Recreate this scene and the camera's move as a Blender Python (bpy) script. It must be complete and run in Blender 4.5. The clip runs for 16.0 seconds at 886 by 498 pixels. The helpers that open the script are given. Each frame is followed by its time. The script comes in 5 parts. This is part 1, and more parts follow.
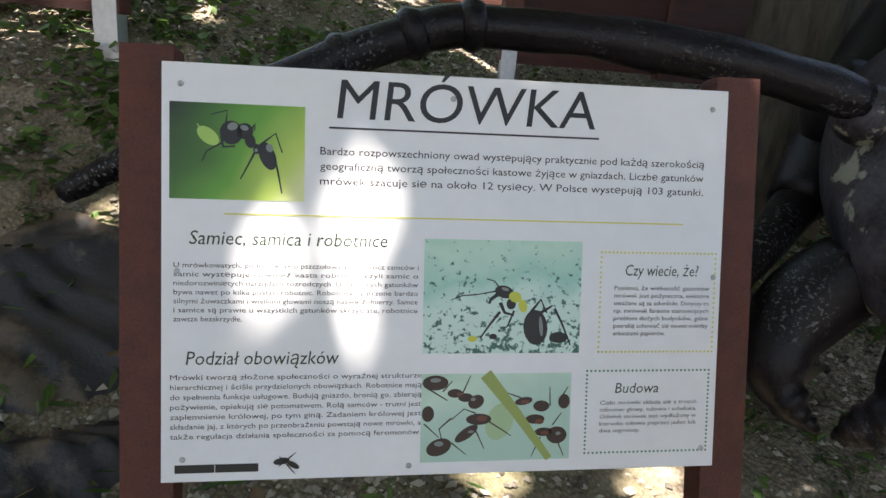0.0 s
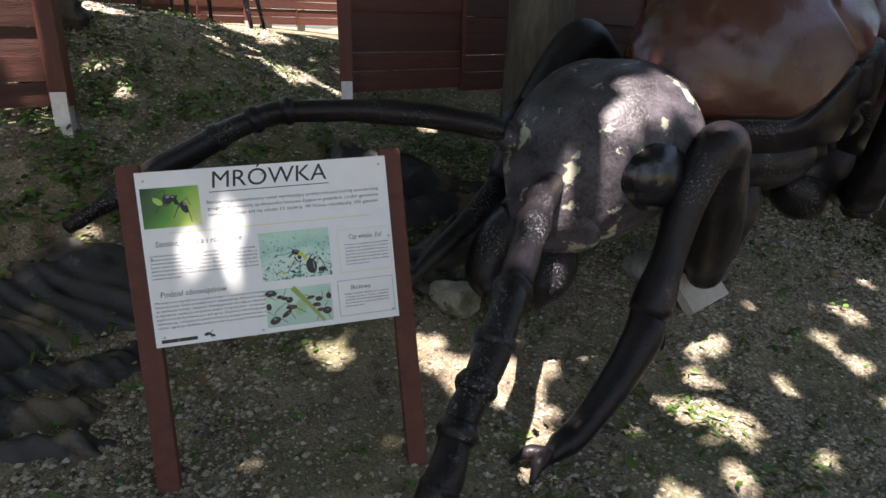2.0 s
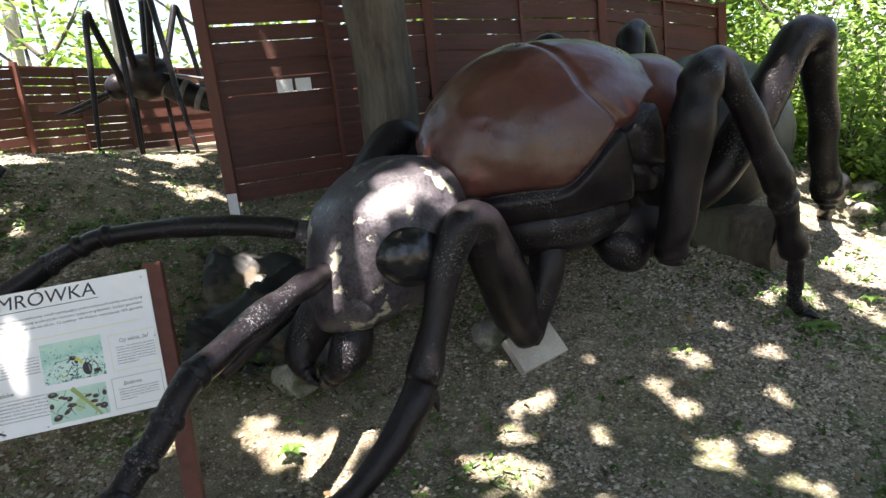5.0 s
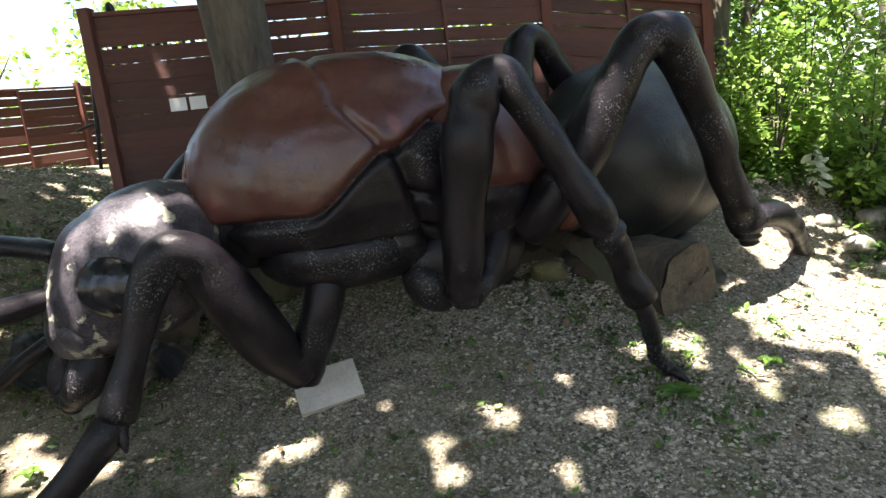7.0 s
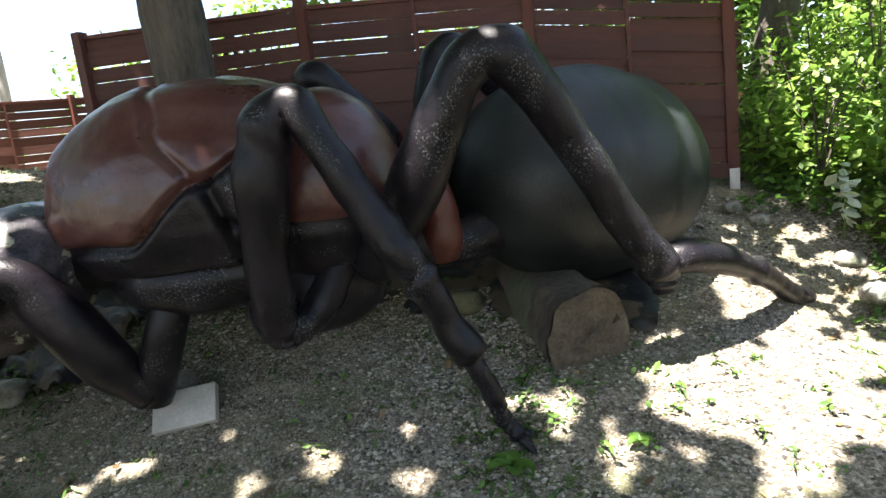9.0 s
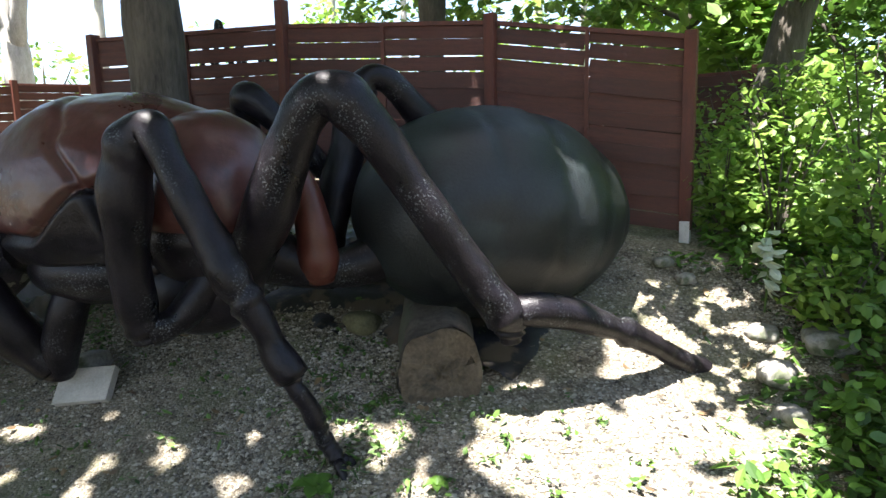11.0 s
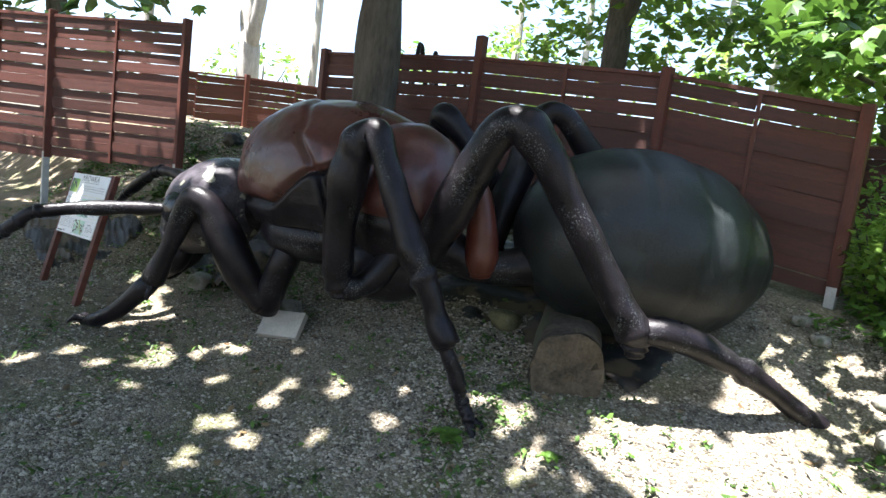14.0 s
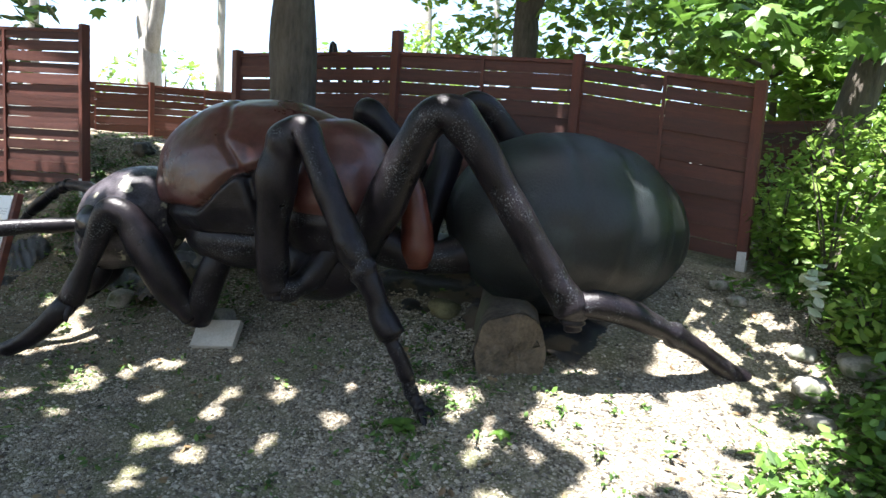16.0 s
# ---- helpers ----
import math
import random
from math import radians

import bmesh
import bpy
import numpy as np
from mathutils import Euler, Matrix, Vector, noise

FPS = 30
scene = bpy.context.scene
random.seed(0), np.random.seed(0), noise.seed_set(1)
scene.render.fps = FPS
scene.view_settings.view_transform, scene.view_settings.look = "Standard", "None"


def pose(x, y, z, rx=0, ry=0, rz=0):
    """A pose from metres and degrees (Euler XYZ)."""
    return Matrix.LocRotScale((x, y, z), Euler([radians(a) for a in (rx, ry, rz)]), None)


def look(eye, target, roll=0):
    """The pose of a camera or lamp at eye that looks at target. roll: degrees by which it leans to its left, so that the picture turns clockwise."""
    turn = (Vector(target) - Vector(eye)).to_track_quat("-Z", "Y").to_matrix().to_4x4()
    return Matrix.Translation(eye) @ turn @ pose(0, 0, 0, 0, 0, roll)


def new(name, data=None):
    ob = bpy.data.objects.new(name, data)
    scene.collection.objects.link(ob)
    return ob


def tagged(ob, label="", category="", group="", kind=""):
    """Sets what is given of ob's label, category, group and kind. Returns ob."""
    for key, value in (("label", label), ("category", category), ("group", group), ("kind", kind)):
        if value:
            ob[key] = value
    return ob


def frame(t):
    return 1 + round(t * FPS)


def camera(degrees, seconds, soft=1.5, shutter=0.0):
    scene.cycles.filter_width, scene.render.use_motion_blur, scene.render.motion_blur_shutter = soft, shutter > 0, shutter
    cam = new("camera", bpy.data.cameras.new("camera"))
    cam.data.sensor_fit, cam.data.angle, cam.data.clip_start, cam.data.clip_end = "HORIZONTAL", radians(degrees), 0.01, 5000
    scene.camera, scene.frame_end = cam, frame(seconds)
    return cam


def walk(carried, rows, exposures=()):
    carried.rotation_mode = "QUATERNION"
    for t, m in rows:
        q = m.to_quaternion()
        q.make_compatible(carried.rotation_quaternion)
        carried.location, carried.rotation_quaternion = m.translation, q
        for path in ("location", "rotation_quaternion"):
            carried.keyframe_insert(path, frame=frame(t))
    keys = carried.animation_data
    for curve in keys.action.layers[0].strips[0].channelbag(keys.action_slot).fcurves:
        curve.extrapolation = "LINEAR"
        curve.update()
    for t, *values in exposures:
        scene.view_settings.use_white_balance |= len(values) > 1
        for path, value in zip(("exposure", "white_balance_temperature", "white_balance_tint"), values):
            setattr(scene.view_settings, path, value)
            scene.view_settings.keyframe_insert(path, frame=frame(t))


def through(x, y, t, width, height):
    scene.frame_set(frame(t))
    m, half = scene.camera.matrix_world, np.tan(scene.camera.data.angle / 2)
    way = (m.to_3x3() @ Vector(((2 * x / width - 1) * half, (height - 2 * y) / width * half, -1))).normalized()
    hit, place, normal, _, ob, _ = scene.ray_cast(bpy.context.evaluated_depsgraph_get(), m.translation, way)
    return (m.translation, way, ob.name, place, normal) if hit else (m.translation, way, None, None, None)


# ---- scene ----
cam = camera(71.1, 16.0)
PATH = [
    (0, (-0.056, -0.939, 1.166), (0.059, 0.971, 0.585), 5.5),
    (0.5, (-0.032, -1.066, 1.229), (0.095, 0.837, 0.629), 5.4),
    (1, (-0.056, -1.472, 1.358), (0.181, 0.418, 0.75), 5.6),
    (1.5, (0.018, -1.836, 1.42), (0.302, 0.043, 0.796), 3.4),
    (2, (0.231, -2.197, 1.588), (0.575, -0.341, 0.926), 1.0),
    (2.5, (0.524, -2.506, 1.625), (0.851, -0.606, 1.093), -2.1),
    (3, (0.757, -2.737, 1.664), (1.074, -0.826, 1.164), -4.8),
    (5.5, (1.923, -2.706, 1.663), (2.013, -0.749, 1.259), -7.3),
    (6, (2.499, -2.534, 1.58), (2.464, -0.573, 1.189), -7.7),
    (6.5, (2.874, -2.492, 1.496), (2.786, -0.522, 1.162), -7.5),
    (7, (3.456, -2.397, 1.506), (3.199, -0.445, 1.159), -7.0),
    (7.5, (3.864, -2.376, 1.446), (3.451, -0.441, 1.155), -6.7),
    (8, (4.21, -2.094, 1.526), (3.721, -0.183, 1.198), -6.6),
    (8.5, (4.512, -1.961, 1.505), (3.994, -0.052, 1.209), -6.8),
    (9, (5.052, -1.702, 1.523), (4.284, 0.115, 1.193), -6.9),
    (9.5, (5.29, -1.576, 1.466), (4.489, 0.231, 1.158), -4.5),
    (12, (6.565, -1.122, 1.685), (5.273, 0.376, 1.389), 1.9),
    (12.5, (6.559, -1.384, 1.66), (5.165, 0.022, 1.381), 3.5),
    (13, (6.424, -1.739, 1.585), (5.051, -0.303, 1.352), 4.8),
    (13.5, (6.478, -1.802, 1.576), (5.104, -0.366, 1.349), 5.8),
    (14, (6.542, -1.809, 1.576), (5.15, -0.393, 1.333), 7.1),
    (14.5, (6.531, -1.889, 1.544), (5.118, -0.493, 1.31), 7.6),
    (15, (6.444, -1.991, 1.547), (5.078, -0.545, 1.338), 7.0),
    (15.5, (6.446, -1.931, 1.536), (5.15, -0.421, 1.329), 4.5),
    (16, (6.506, -1.893, 1.51), (5.298, -0.314, 1.29), 3.5),
]
walk(cam, [(t, look(eye, target, roll)) for t, eye, target, roll in PATH],
     [(0, 2.45, 6950, 17), (1.0, 2.35, 6950, 18), (2.5, 2.12, 6900, 18), (3.2, 2.15, 6900, 17), (5.3, 2.65, 6900, 15), (9.0, 2.75, 6600, 12), (12.0, 2.72, 6250, 12), (16.0, 2.62, 6200, 12)])

# ---- world, sun, exposure ----
SUN_DIR = Vector((-0.09, -0.27, 0.96)).normalized()
world = bpy.data.worlds.new("sky")
scene.world = world
world.use_nodes = True
wn, wl = world.node_tree.nodes, world.node_tree.links
sky = wn.new("ShaderNodeTexSky")
sky.sky_type, sky.sun_disc = "NISHITA", False
sky.sun_elevation = math.asin(SUN_DIR.z)
sky.sun_rotation = math.atan2(SUN_DIR.x, SUN_DIR.y)
sky.dust_density, sky.air_density, sky.ozone_density = 2.0, 1.0, 0.4
wl.new(sky.outputs[0], wn["Background"].inputs[0])
wn["Background"].inputs[1].default_value = 0.085
sun = new("sun", bpy.data.lights.new("sun", "SUN"))
sun.data.energy, sun.data.angle, sun.data.color = 5.0, radians(0.55), (1.0, 0.96, 0.9)
sun.rotation_euler = SUN_DIR.to_track_quat("Z", "Y").to_euler()


# ---- helpers ----
def sm(a, b, v):
    q = min(1.0, max(0.0, (v - a) / (b - a)))
    return q * q * (3 - 2 * q)


def gz(x, y):
    """Height of the ground: a bank that climbs away from the path."""
    z = 0.02 - 0.076 * min(9, max(-4, x)) + 0.37 * min(3.4, max(0.2, y))
    z += 0.10 * max(-6, min(y - 0.2, 0)) + 0.10 * sm(0, 4, x) * max(0, min(y, 14) - 3.4)
    z += 0.22 * sm(1.8, -0.2, x) * sm(0.9, 2.0, y)
    z += 0.40 * sm(0.6, -1.0, x) * sm(0.2, 1.2, y) * sm(4.0, 2.0, y)
    z += 0.20 * sm(-0.3, -1.9, x) * sm(-1.5, 0.2, y) * sm(4.0, 2.0, y)
    z -= 0.32 * math.exp(-((x - 6.0) ** 2 + (y - 2.5) ** 2) / 0.8)
    return z


def part(name, bm, material, parent=None, label="", smooth=True):
    me = bpy.data.meshes.new(name)
    bm.to_mesh(me)
    bm.free()
    for m in material if isinstance(material, (list, tuple)) else [material]:
        me.materials.append(m)
    if smooth:
        me.polygons.foreach_set("use_smooth", [True] * len(me.polygons))
    ob = new(name, me)
    if parent is not None:
        ob.parent = parent
    if label:
        ob["label"] = label
    return ob


def from_lists(name, verts, faces, material, parent=None, smooth=False, ids=None):
    me = bpy.data.meshes.new(name)
    me.from_pydata(verts, [], faces)
    for m in material if isinstance(material, (list, tuple)) else [material]:
        me.materials.append(m)
    if ids is not None:
        me.polygons.foreach_set("material_index", ids)
    me.polygons.foreach_set("use_smooth", [smooth] * len(me.polygons))
    me.update()
    ob = new(name, me)
    if parent is not None:
        ob.parent = parent
    return ob


def empty(name, at=(0, 0, 0), label="", category="", group="", kind=""):
    ob = new(name)
    ob.location = at
    ob.empty_display_size = 0.05
    return tagged(ob, label, category, group, kind)


def add_box(bm, size, m=Matrix(), bevel=0.0, mat=0):
    made = bmesh.ops.create_cube(bm, size=1.0, matrix=m @ Matrix.Diagonal((*size, 1)))
    if bevel:
        edges = {e for v in made["verts"] for e in v.link_edges}
        res = bmesh.ops.bevel(bm, geom=list(edges), offset=bevel, segments=2, affect="EDGES", profile=0.7)
        if mat:
            for f in res["faces"]:
                f.material_index = mat
    if mat:
        for v in made["verts"]:
            if v.is_valid:
                for f in v.link_faces:
                    f.material_index = mat
    return made


def between(a, b, up=(0, 0, 1)):
    """Frame whose z runs from a to b; origin midway."""
    a, b = Vector(a), Vector(b)
    q = (b - a).to_track_quat("Z", "Y")
    return Matrix.Translation((a + b) / 2) @ q.to_matrix().to_4x4(), (b - a).length


def spline(points, n):
    """Smooth run through (x, y, z, r) points, n steps a span."""
    P = [np.array(p, float) for p in points]
    P = [2 * P[0] - P[1]] + P + [2 * P[-1] - P[-2]]
    out = []
    for i in range(1, len(P) - 2):
        for k in range(n):
            t = k / n
            a, b, c, d = P[i - 1:i + 3]
            out.append(0.5 * (2 * b + (c - a) * t + (2 * a - 5 * b + 4 * c - d) * t * t + (3 * b - a - 3 * c + d) * t ** 3))
    out.append(P[-2])
    return out


def tube(points, n=8, sides=14, wobble=0.0, seed=0.0, flat=1.0, straight=False):
    """Closed tube through (x, y, z, r): verts and faces."""
    pts = [np.array(p, float) for p in points] if straight else spline(points, n)
    verts, faces = [], []
    ref = Vector((0.3, 0.2, 1)).normalized()
    for i, p in enumerate(pts):
        d = Vector(pts[min(i + 1, len(pts) - 1)][:3] - pts[max(i - 1, 0)][:3]).normalized()
        s = d.cross(ref)
        s = s.normalized() if s.length > 1e-3 else Vector((1, 0, 0))
        u = s.cross(d).normalized()
        ref = u
        for k in range(sides):
            a = 2 * math.pi * k / sides
            r = max(p[3], 0.001)
            q = Vector(p[:3]) + (s * math.cos(a) * flat + u * math.sin(a)) * r
            if wobble:
                q += (q - Vector(p[:3])) * wobble * noise.noise(q * (2.2 / max(r, 0.02)) * 0.12 + Vector((seed, 0, 0)))
            verts.append(q)
    for i in range(len(pts) - 1):
        for k in range(sides):
            a, b = i * sides + k, i * sides + (k + 1) % sides
            faces.append((a, b, b + sides, a + sides))
    for end, i in ((0, 0), (1, len(pts) - 1)):
        verts.append(Vector(pts[i][:3]))
        c = len(verts) - 1
        for k in range(sides):
            a, b = i * sides + k, i * sides + (k + 1) % sides
            faces.append((c, a, b) if end else (c, b, a))
    return verts, faces


def ellipsoid(centre, axes, radii, nu=64, nv=40, shape=None):
    """Closed ovoid; shape(u, v, w) moves the unit direction (local) and returns it with a material index for each vertex."""
    c, R = Vector(centre), Matrix(axes).transposed()
    verts, faces, tags = [], [], []
    def put(d):
        l, tag = (shape(d) if shape else (d, 0))
        verts.append(c + R @ Vector((l.x * radii[0], l.y * radii[1], l.z * radii[2])))
        tags.append(tag)
    for j in range(1, nv):
        th = math.pi * j / nv
        for i in range(nu):
            ph = 2 * math.pi * i / nu
            put(Vector((math.cos(th), math.sin(th) * math.cos(ph), math.sin(th) * math.sin(ph))))
    put(Vector((1, 0, 0)))
    put(Vector((-1, 0, 0)))
    for j in range(nv - 2):
        for i in range(nu):
            a, b = j * nu + i, j * nu + (i + 1) % nu
            faces.append((a, b, b + nu, a + nu))
    n = (nv - 1) * nu
    for i in range(nu):
        faces.append((n, (i + 1) % nu, i))
        faces.append((n + 1, (nv - 2) * nu + i, (nv - 2) * nu + (i + 1) % nu))
    ids = [max(set(t), key=t.count) for t in ([tags[k] for k in f] for f in faces)]
    return verts, faces, ids


def axes_of(ahead, up=(0, 0, 1)):
    x = Vector(ahead).normalized()
    y = Vector(up).cross(x).normalized()
    return [x, y, x.cross(y)]


# ---- materials ----
def material(name, low, high, scale=8.0, rough=0.7, metal=0.0, bump=0.2, fine=60.0, stain=None, stain_scale=1.5,
             stain_from=0.55, piece=0.0, rough_var=0.15, space="Object", coat=0.0, stretch=(1, 1, 1), distance=0.01, soft=0.08, patchy=None):
    """Mottled surface: two colours mixed by noise at two scales, stains, relief."""
    m = bpy.data.materials.new(name)
    m.use_nodes = True
    n, l = m.node_tree.nodes, m.node_tree.links
    b = n["Principled BSDF"]
    co = n.new("ShaderNodeTexCoord")
    mp = n.new("ShaderNodeMapping")
    mp.inputs["Scale"].default_value = stretch
    l.new(co.outputs[space], mp.inputs[0])
    def nz(s, d=5.0):
        t = n.new("ShaderNodeTexNoise")
        t.inputs["Scale"].default_value, t.inputs["Detail"].default_value, t.inputs["Roughness"].default_value = s, d, 0.6
        l.new(mp.outputs[0], t.inputs["Vector"])
        return t
    big, small = nz(scale), nz(fine)
    add = n.new("ShaderNodeMath")
    add.operation = "MULTIPLY_ADD"
    l.new(small.outputs[0], add.inputs[0])
    add.inputs[1].default_value = 0.6
    l.new(big.outputs[0], add.inputs[2])
    ramp = n.new("ShaderNodeValToRGB")
    ramp.color_ramp.elements[0].position, ramp.color_ramp.elements[1].position = 0.55, 1.05
    ramp.color_ramp.elements[0].color, ramp.color_ramp.elements[1].color = (*low, 1), (*high, 1)
    l.new(add.outputs[0], ramp.inputs[0])
    colour = ramp.outputs[0]
    if stain:
        st = nz(stain_scale, 8.0)
        sr = n.new("ShaderNodeMapRange")
        sr.inputs[1].default_value, sr.inputs[2].default_value = stain_from, stain_from + soft
        l.new(st.outputs[0], sr.inputs[0])
        where = sr.outputs[0]
        if patchy:
            area = n.new("ShaderNodeMapRange")
            area.inputs[1].default_value, area.inputs[2].default_value = patchy[1], patchy[1] + 0.12
            l.new(nz(patchy[0], 3.0).outputs[0], area.inputs[0])
            both = n.new("ShaderNodeMath")
            both.operation = "MULTIPLY"
            l.new(where, both.inputs[0])
            l.new(area.outputs[0], both.inputs[1])
            where = both.outputs[0]
        mx = n.new("ShaderNodeMix")
        mx.data_type = "RGBA"
        l.new(where, mx.inputs[0])
        l.new(colour, mx.inputs[6])
        mx.inputs[7].default_value = (*stain, 1)
        colour = mx.outputs[2]
    if piece:
        oi = n.new("ShaderNodeObjectInfo")
        hs = n.new("ShaderNodeHueSaturation")
        mr = n.new("ShaderNodeMapRange")
        mr.inputs[3].default_value, mr.inputs[4].default_value = 1 - piece, 1 + piece
        l.new(oi.outputs["Random"], mr.inputs[0])
        l.new(mr.outputs[0], hs.inputs["Value"])
        l.new(colour, hs.inputs["Color"])
        colour = hs.outputs[0]
    l.new(colour, b.inputs["Base Color"])
    rr = n.new("ShaderNodeMapRange")
    rr.inputs[3].default_value, rr.inputs[4].default_value = max(0.05, rough - rough_var), min(1, rough + rough_var)
    l.new(big.outputs[0], rr.inputs[0])
    l.new(rr.outputs[0], b.inputs["Roughness"])
    b.inputs["Metallic"].default_value = metal
    b.inputs["Coat Weight"].default_value = coat
    bp = n.new("ShaderNodeBump")
    bp.inputs["Strength"].default_value, bp.inputs["Distance"].default_value = bump, distance
    l.new(add.outputs[0], bp.inputs["Height"])
    l.new(bp.outputs[0], b.inputs["Normal"])
    return m


def leaf_material(name, low, high, through=0.35):
    m = bpy.data.materials.new(name)
    m.use_nodes = True
    n, l = m.node_tree.nodes, m.node_tree.links
    b = n["Principled BSDF"]
    g = n.new("ShaderNodeNewGeometry")
    ramp = n.new("ShaderNodeValToRGB")
    ramp.color_ramp.elements[0].color, ramp.color_ramp.elements[1].color = (*low, 1), (*high, 1)
    l.new(g.outputs["Random Per Island"], ramp.inputs[0])
    l.new(ramp.outputs[0], b.inputs["Base Color"])
    b.inputs["Roughness"].default_value = 0.5
    t = n.new("ShaderNodeBsdfTranslucent")
    l.new(ramp.outputs[0], t.inputs[0])
    mix = n.new("ShaderNodeMixShader")
    mix.inputs[0].default_value = through
    l.new(b.outputs[0], mix.inputs[1])
    l.new(t.outputs[0], mix.inputs[2])
    l.new(mix.outputs[0], n["Material Output"].inputs[0])
    return m


def earth_material():
    """Trodden earth with gravel bedded in it: brown soil, greyer where the gravel is thick, a little moss."""
    m = bpy.data.materials.new("earth")
    m.use_nodes = True
    n, l = m.node_tree.nodes, m.node_tree.links
    b = n["Principled BSDF"]
    co = n.new("ShaderNodeTexCoord")
    def nz(s, d=6.0):
        t = n.new("ShaderNodeTexNoise")
        t.inputs["Scale"].default_value, t.inputs["Detail"].default_value, t.inputs["Roughness"].default_value = s, d, 0.62
        l.new(co.outputs["Object"], t.inputs["Vector"])
        return t.outputs[0]
    def cells(s):
        t = n.new("ShaderNodeTexVoronoi")
        t.inputs["Scale"].default_value = s
        l.new(co.outputs["Object"], t.inputs["Vector"])
        return t
    def ramp(src, stops):
        r = n.new("ShaderNodeValToRGB")
        e = r.color_ramp.elements
        e[0].position, e[0].color = stops[0][0], (*stops[0][1], 1)
        e[1].position, e[1].color = stops[-1][0], (*stops[-1][1], 1)
        for p, c in stops[1:-1]:
            e.new(p).color = (*c, 1)
        l.new(src, r.inputs[0])
        return r.outputs[0]
    def mix(fac, a, c, how="MIX"):
        x = n.new("ShaderNodeMix")
        x.data_type, x.blend_type = "RGBA", how
        l.new(fac, x.inputs[0]) if not isinstance(fac, float) else None
        if isinstance(fac, float):
            x.inputs[0].default_value = fac
        l.new(a, x.inputs[6])
        l.new(c, x.inputs[7])
        return x.outputs[2]
    def between01(src, lo, hi):
        r = n.new("ShaderNodeMapRange")
        r.inputs[1].default_value, r.inputs[2].default_value = lo, hi
        l.new(src, r.inputs[0])
        return r.outputs[0]
    stones, chips = cells(75.0), cells(150.0)
    soil = ramp(nz(7.0), [(0.34, (0.075, 0.055, 0.036)), (0.5, (0.20, 0.165, 0.115)), (0.72, (0.38, 0.32, 0.235))])
    split = n.new("ShaderNodeSeparateColor")
    l.new(stones.outputs["Color"], split.inputs[0])
    split2 = n.new("ShaderNodeSeparateColor")
    l.new(chips.outputs["Color"], split2.inputs[0])
    grit = ramp(split.outputs[0], [(0.0, (0.075, 0.066, 0.05)), (0.5, (0.225, 0.20, 0.155)), (1.0, (0.50, 0.46, 0.375))])
    dust = ramp(split2.outputs[0], [(0.0, (0.08, 0.06, 0.042)), (1.0, (0.40, 0.33, 0.25))])
    where = n.new("ShaderNodeSeparateXYZ")
    l.new(co.outputs["Object"], where.inputs[0])
    spread = n.new("ShaderNodeMath")
    spread.operation = "MULTIPLY_ADD"
    l.new(nz(1.3), spread.inputs[0])
    spread.inputs[1].default_value = 4.0
    l.new(where.outputs[0], spread.inputs[2])
    thick = between01(spread.outputs[0], 2.2, 4.2)
    base = mix(0.35, soil, dust)
    base = mix(thick, base, mix(0.5, soil, grit))
    gap = ramp(stones.outputs["Distance"], [(0.25, (1, 1, 1)), (0.75, (0.45, 0.42, 0.38))])
    base = mix(0.42, base, gap, "MULTIPLY")
    moss = between01(nz(1.9), 0.48, 0.66)
    green = ramp(nz(30.0), [(0.35, (0.06, 0.075, 0.03)), (0.7, (0.16, 0.17, 0.08))])
    part_moss = n.new("ShaderNodeMath")
    part_moss.operation = "MULTIPLY"
    l.new(moss, part_moss.inputs[0])
    part_moss.inputs[1].default_value = 0.6
    base = mix(part_moss.outputs[0], base, green)
    l.new(base, b.inputs["Base Color"])
    b.inputs["Roughness"].default_value = 0.95
    b.inputs["Specular IOR Level"].default_value = 0.2
    inv = between01(stones.outputs["Distance"], 0.9, 0.0)
    high = n.new("ShaderNodeMath")
    high.operation = "MULTIPLY_ADD"
    l.new(nz(60.0), high.inputs[0])
    high.inputs[1].default_value = 0.7
    l.new(inv, high.inputs[2])
    bp = n.new("ShaderNodeBump")
    bp.inputs["Strength"].default_value, bp.inputs["Distance"].default_value = 0.8, 0.008
    l.new(high.outputs[0], bp.inputs["Height"])
    l.new(bp.outputs[0], b.inputs["Normal"])
    return m


EARTH = earth_material()
# pale flecks: worn paint, and sun glints put into the colour
BLACK = material("black_paint", (0.0035, 0.003, 0.004), (0.018, 0.0145, 0.0175), 5.0, 0.33, bump=0.4, fine=85, stain=(0.13, 0.14, 0.145), stain_scale=95, stain_from=0.56, soft=0.05, distance=0.012, patchy=(3.6, 0.53))
HEAD = material("worn_black_paint", (0.008, 0.007, 0.009), (0.095, 0.085, 0.098), 7.0, 0.34, bump=0.9, fine=70, stain=(0.36, 0.35, 0.27), stain_scale=6.5, stain_from=0.585, soft=0.03, distance=0.006)
for paint in (BLACK, HEAD):
    paint.node_tree.nodes["Principled BSDF"].inputs["Specular IOR Level"].default_value = 0.24
EYE = material("glossy_black_eye", (0.004, 0.004, 0.006), (0.018, 0.018, 0.022), 6.0, 0.22, bump=0.1, fine=25, rough_var=0.06, distance=0.01)
RED = material("red_brown_paint", (0.046, 0.017, 0.014), (0.108, 0.040, 0.032), 2.5, 0.30, bump=0.45, fine=22, stain=(0.085, 0.046, 0.034), stain_scale=1.6, stain_from=0.5, soft=0.25)
ORANGE = material("orange_brown_paint", (0.055, 0.015, 0.010), (0.105, 0.028, 0.018), 4, 0.4, bump=0.2)
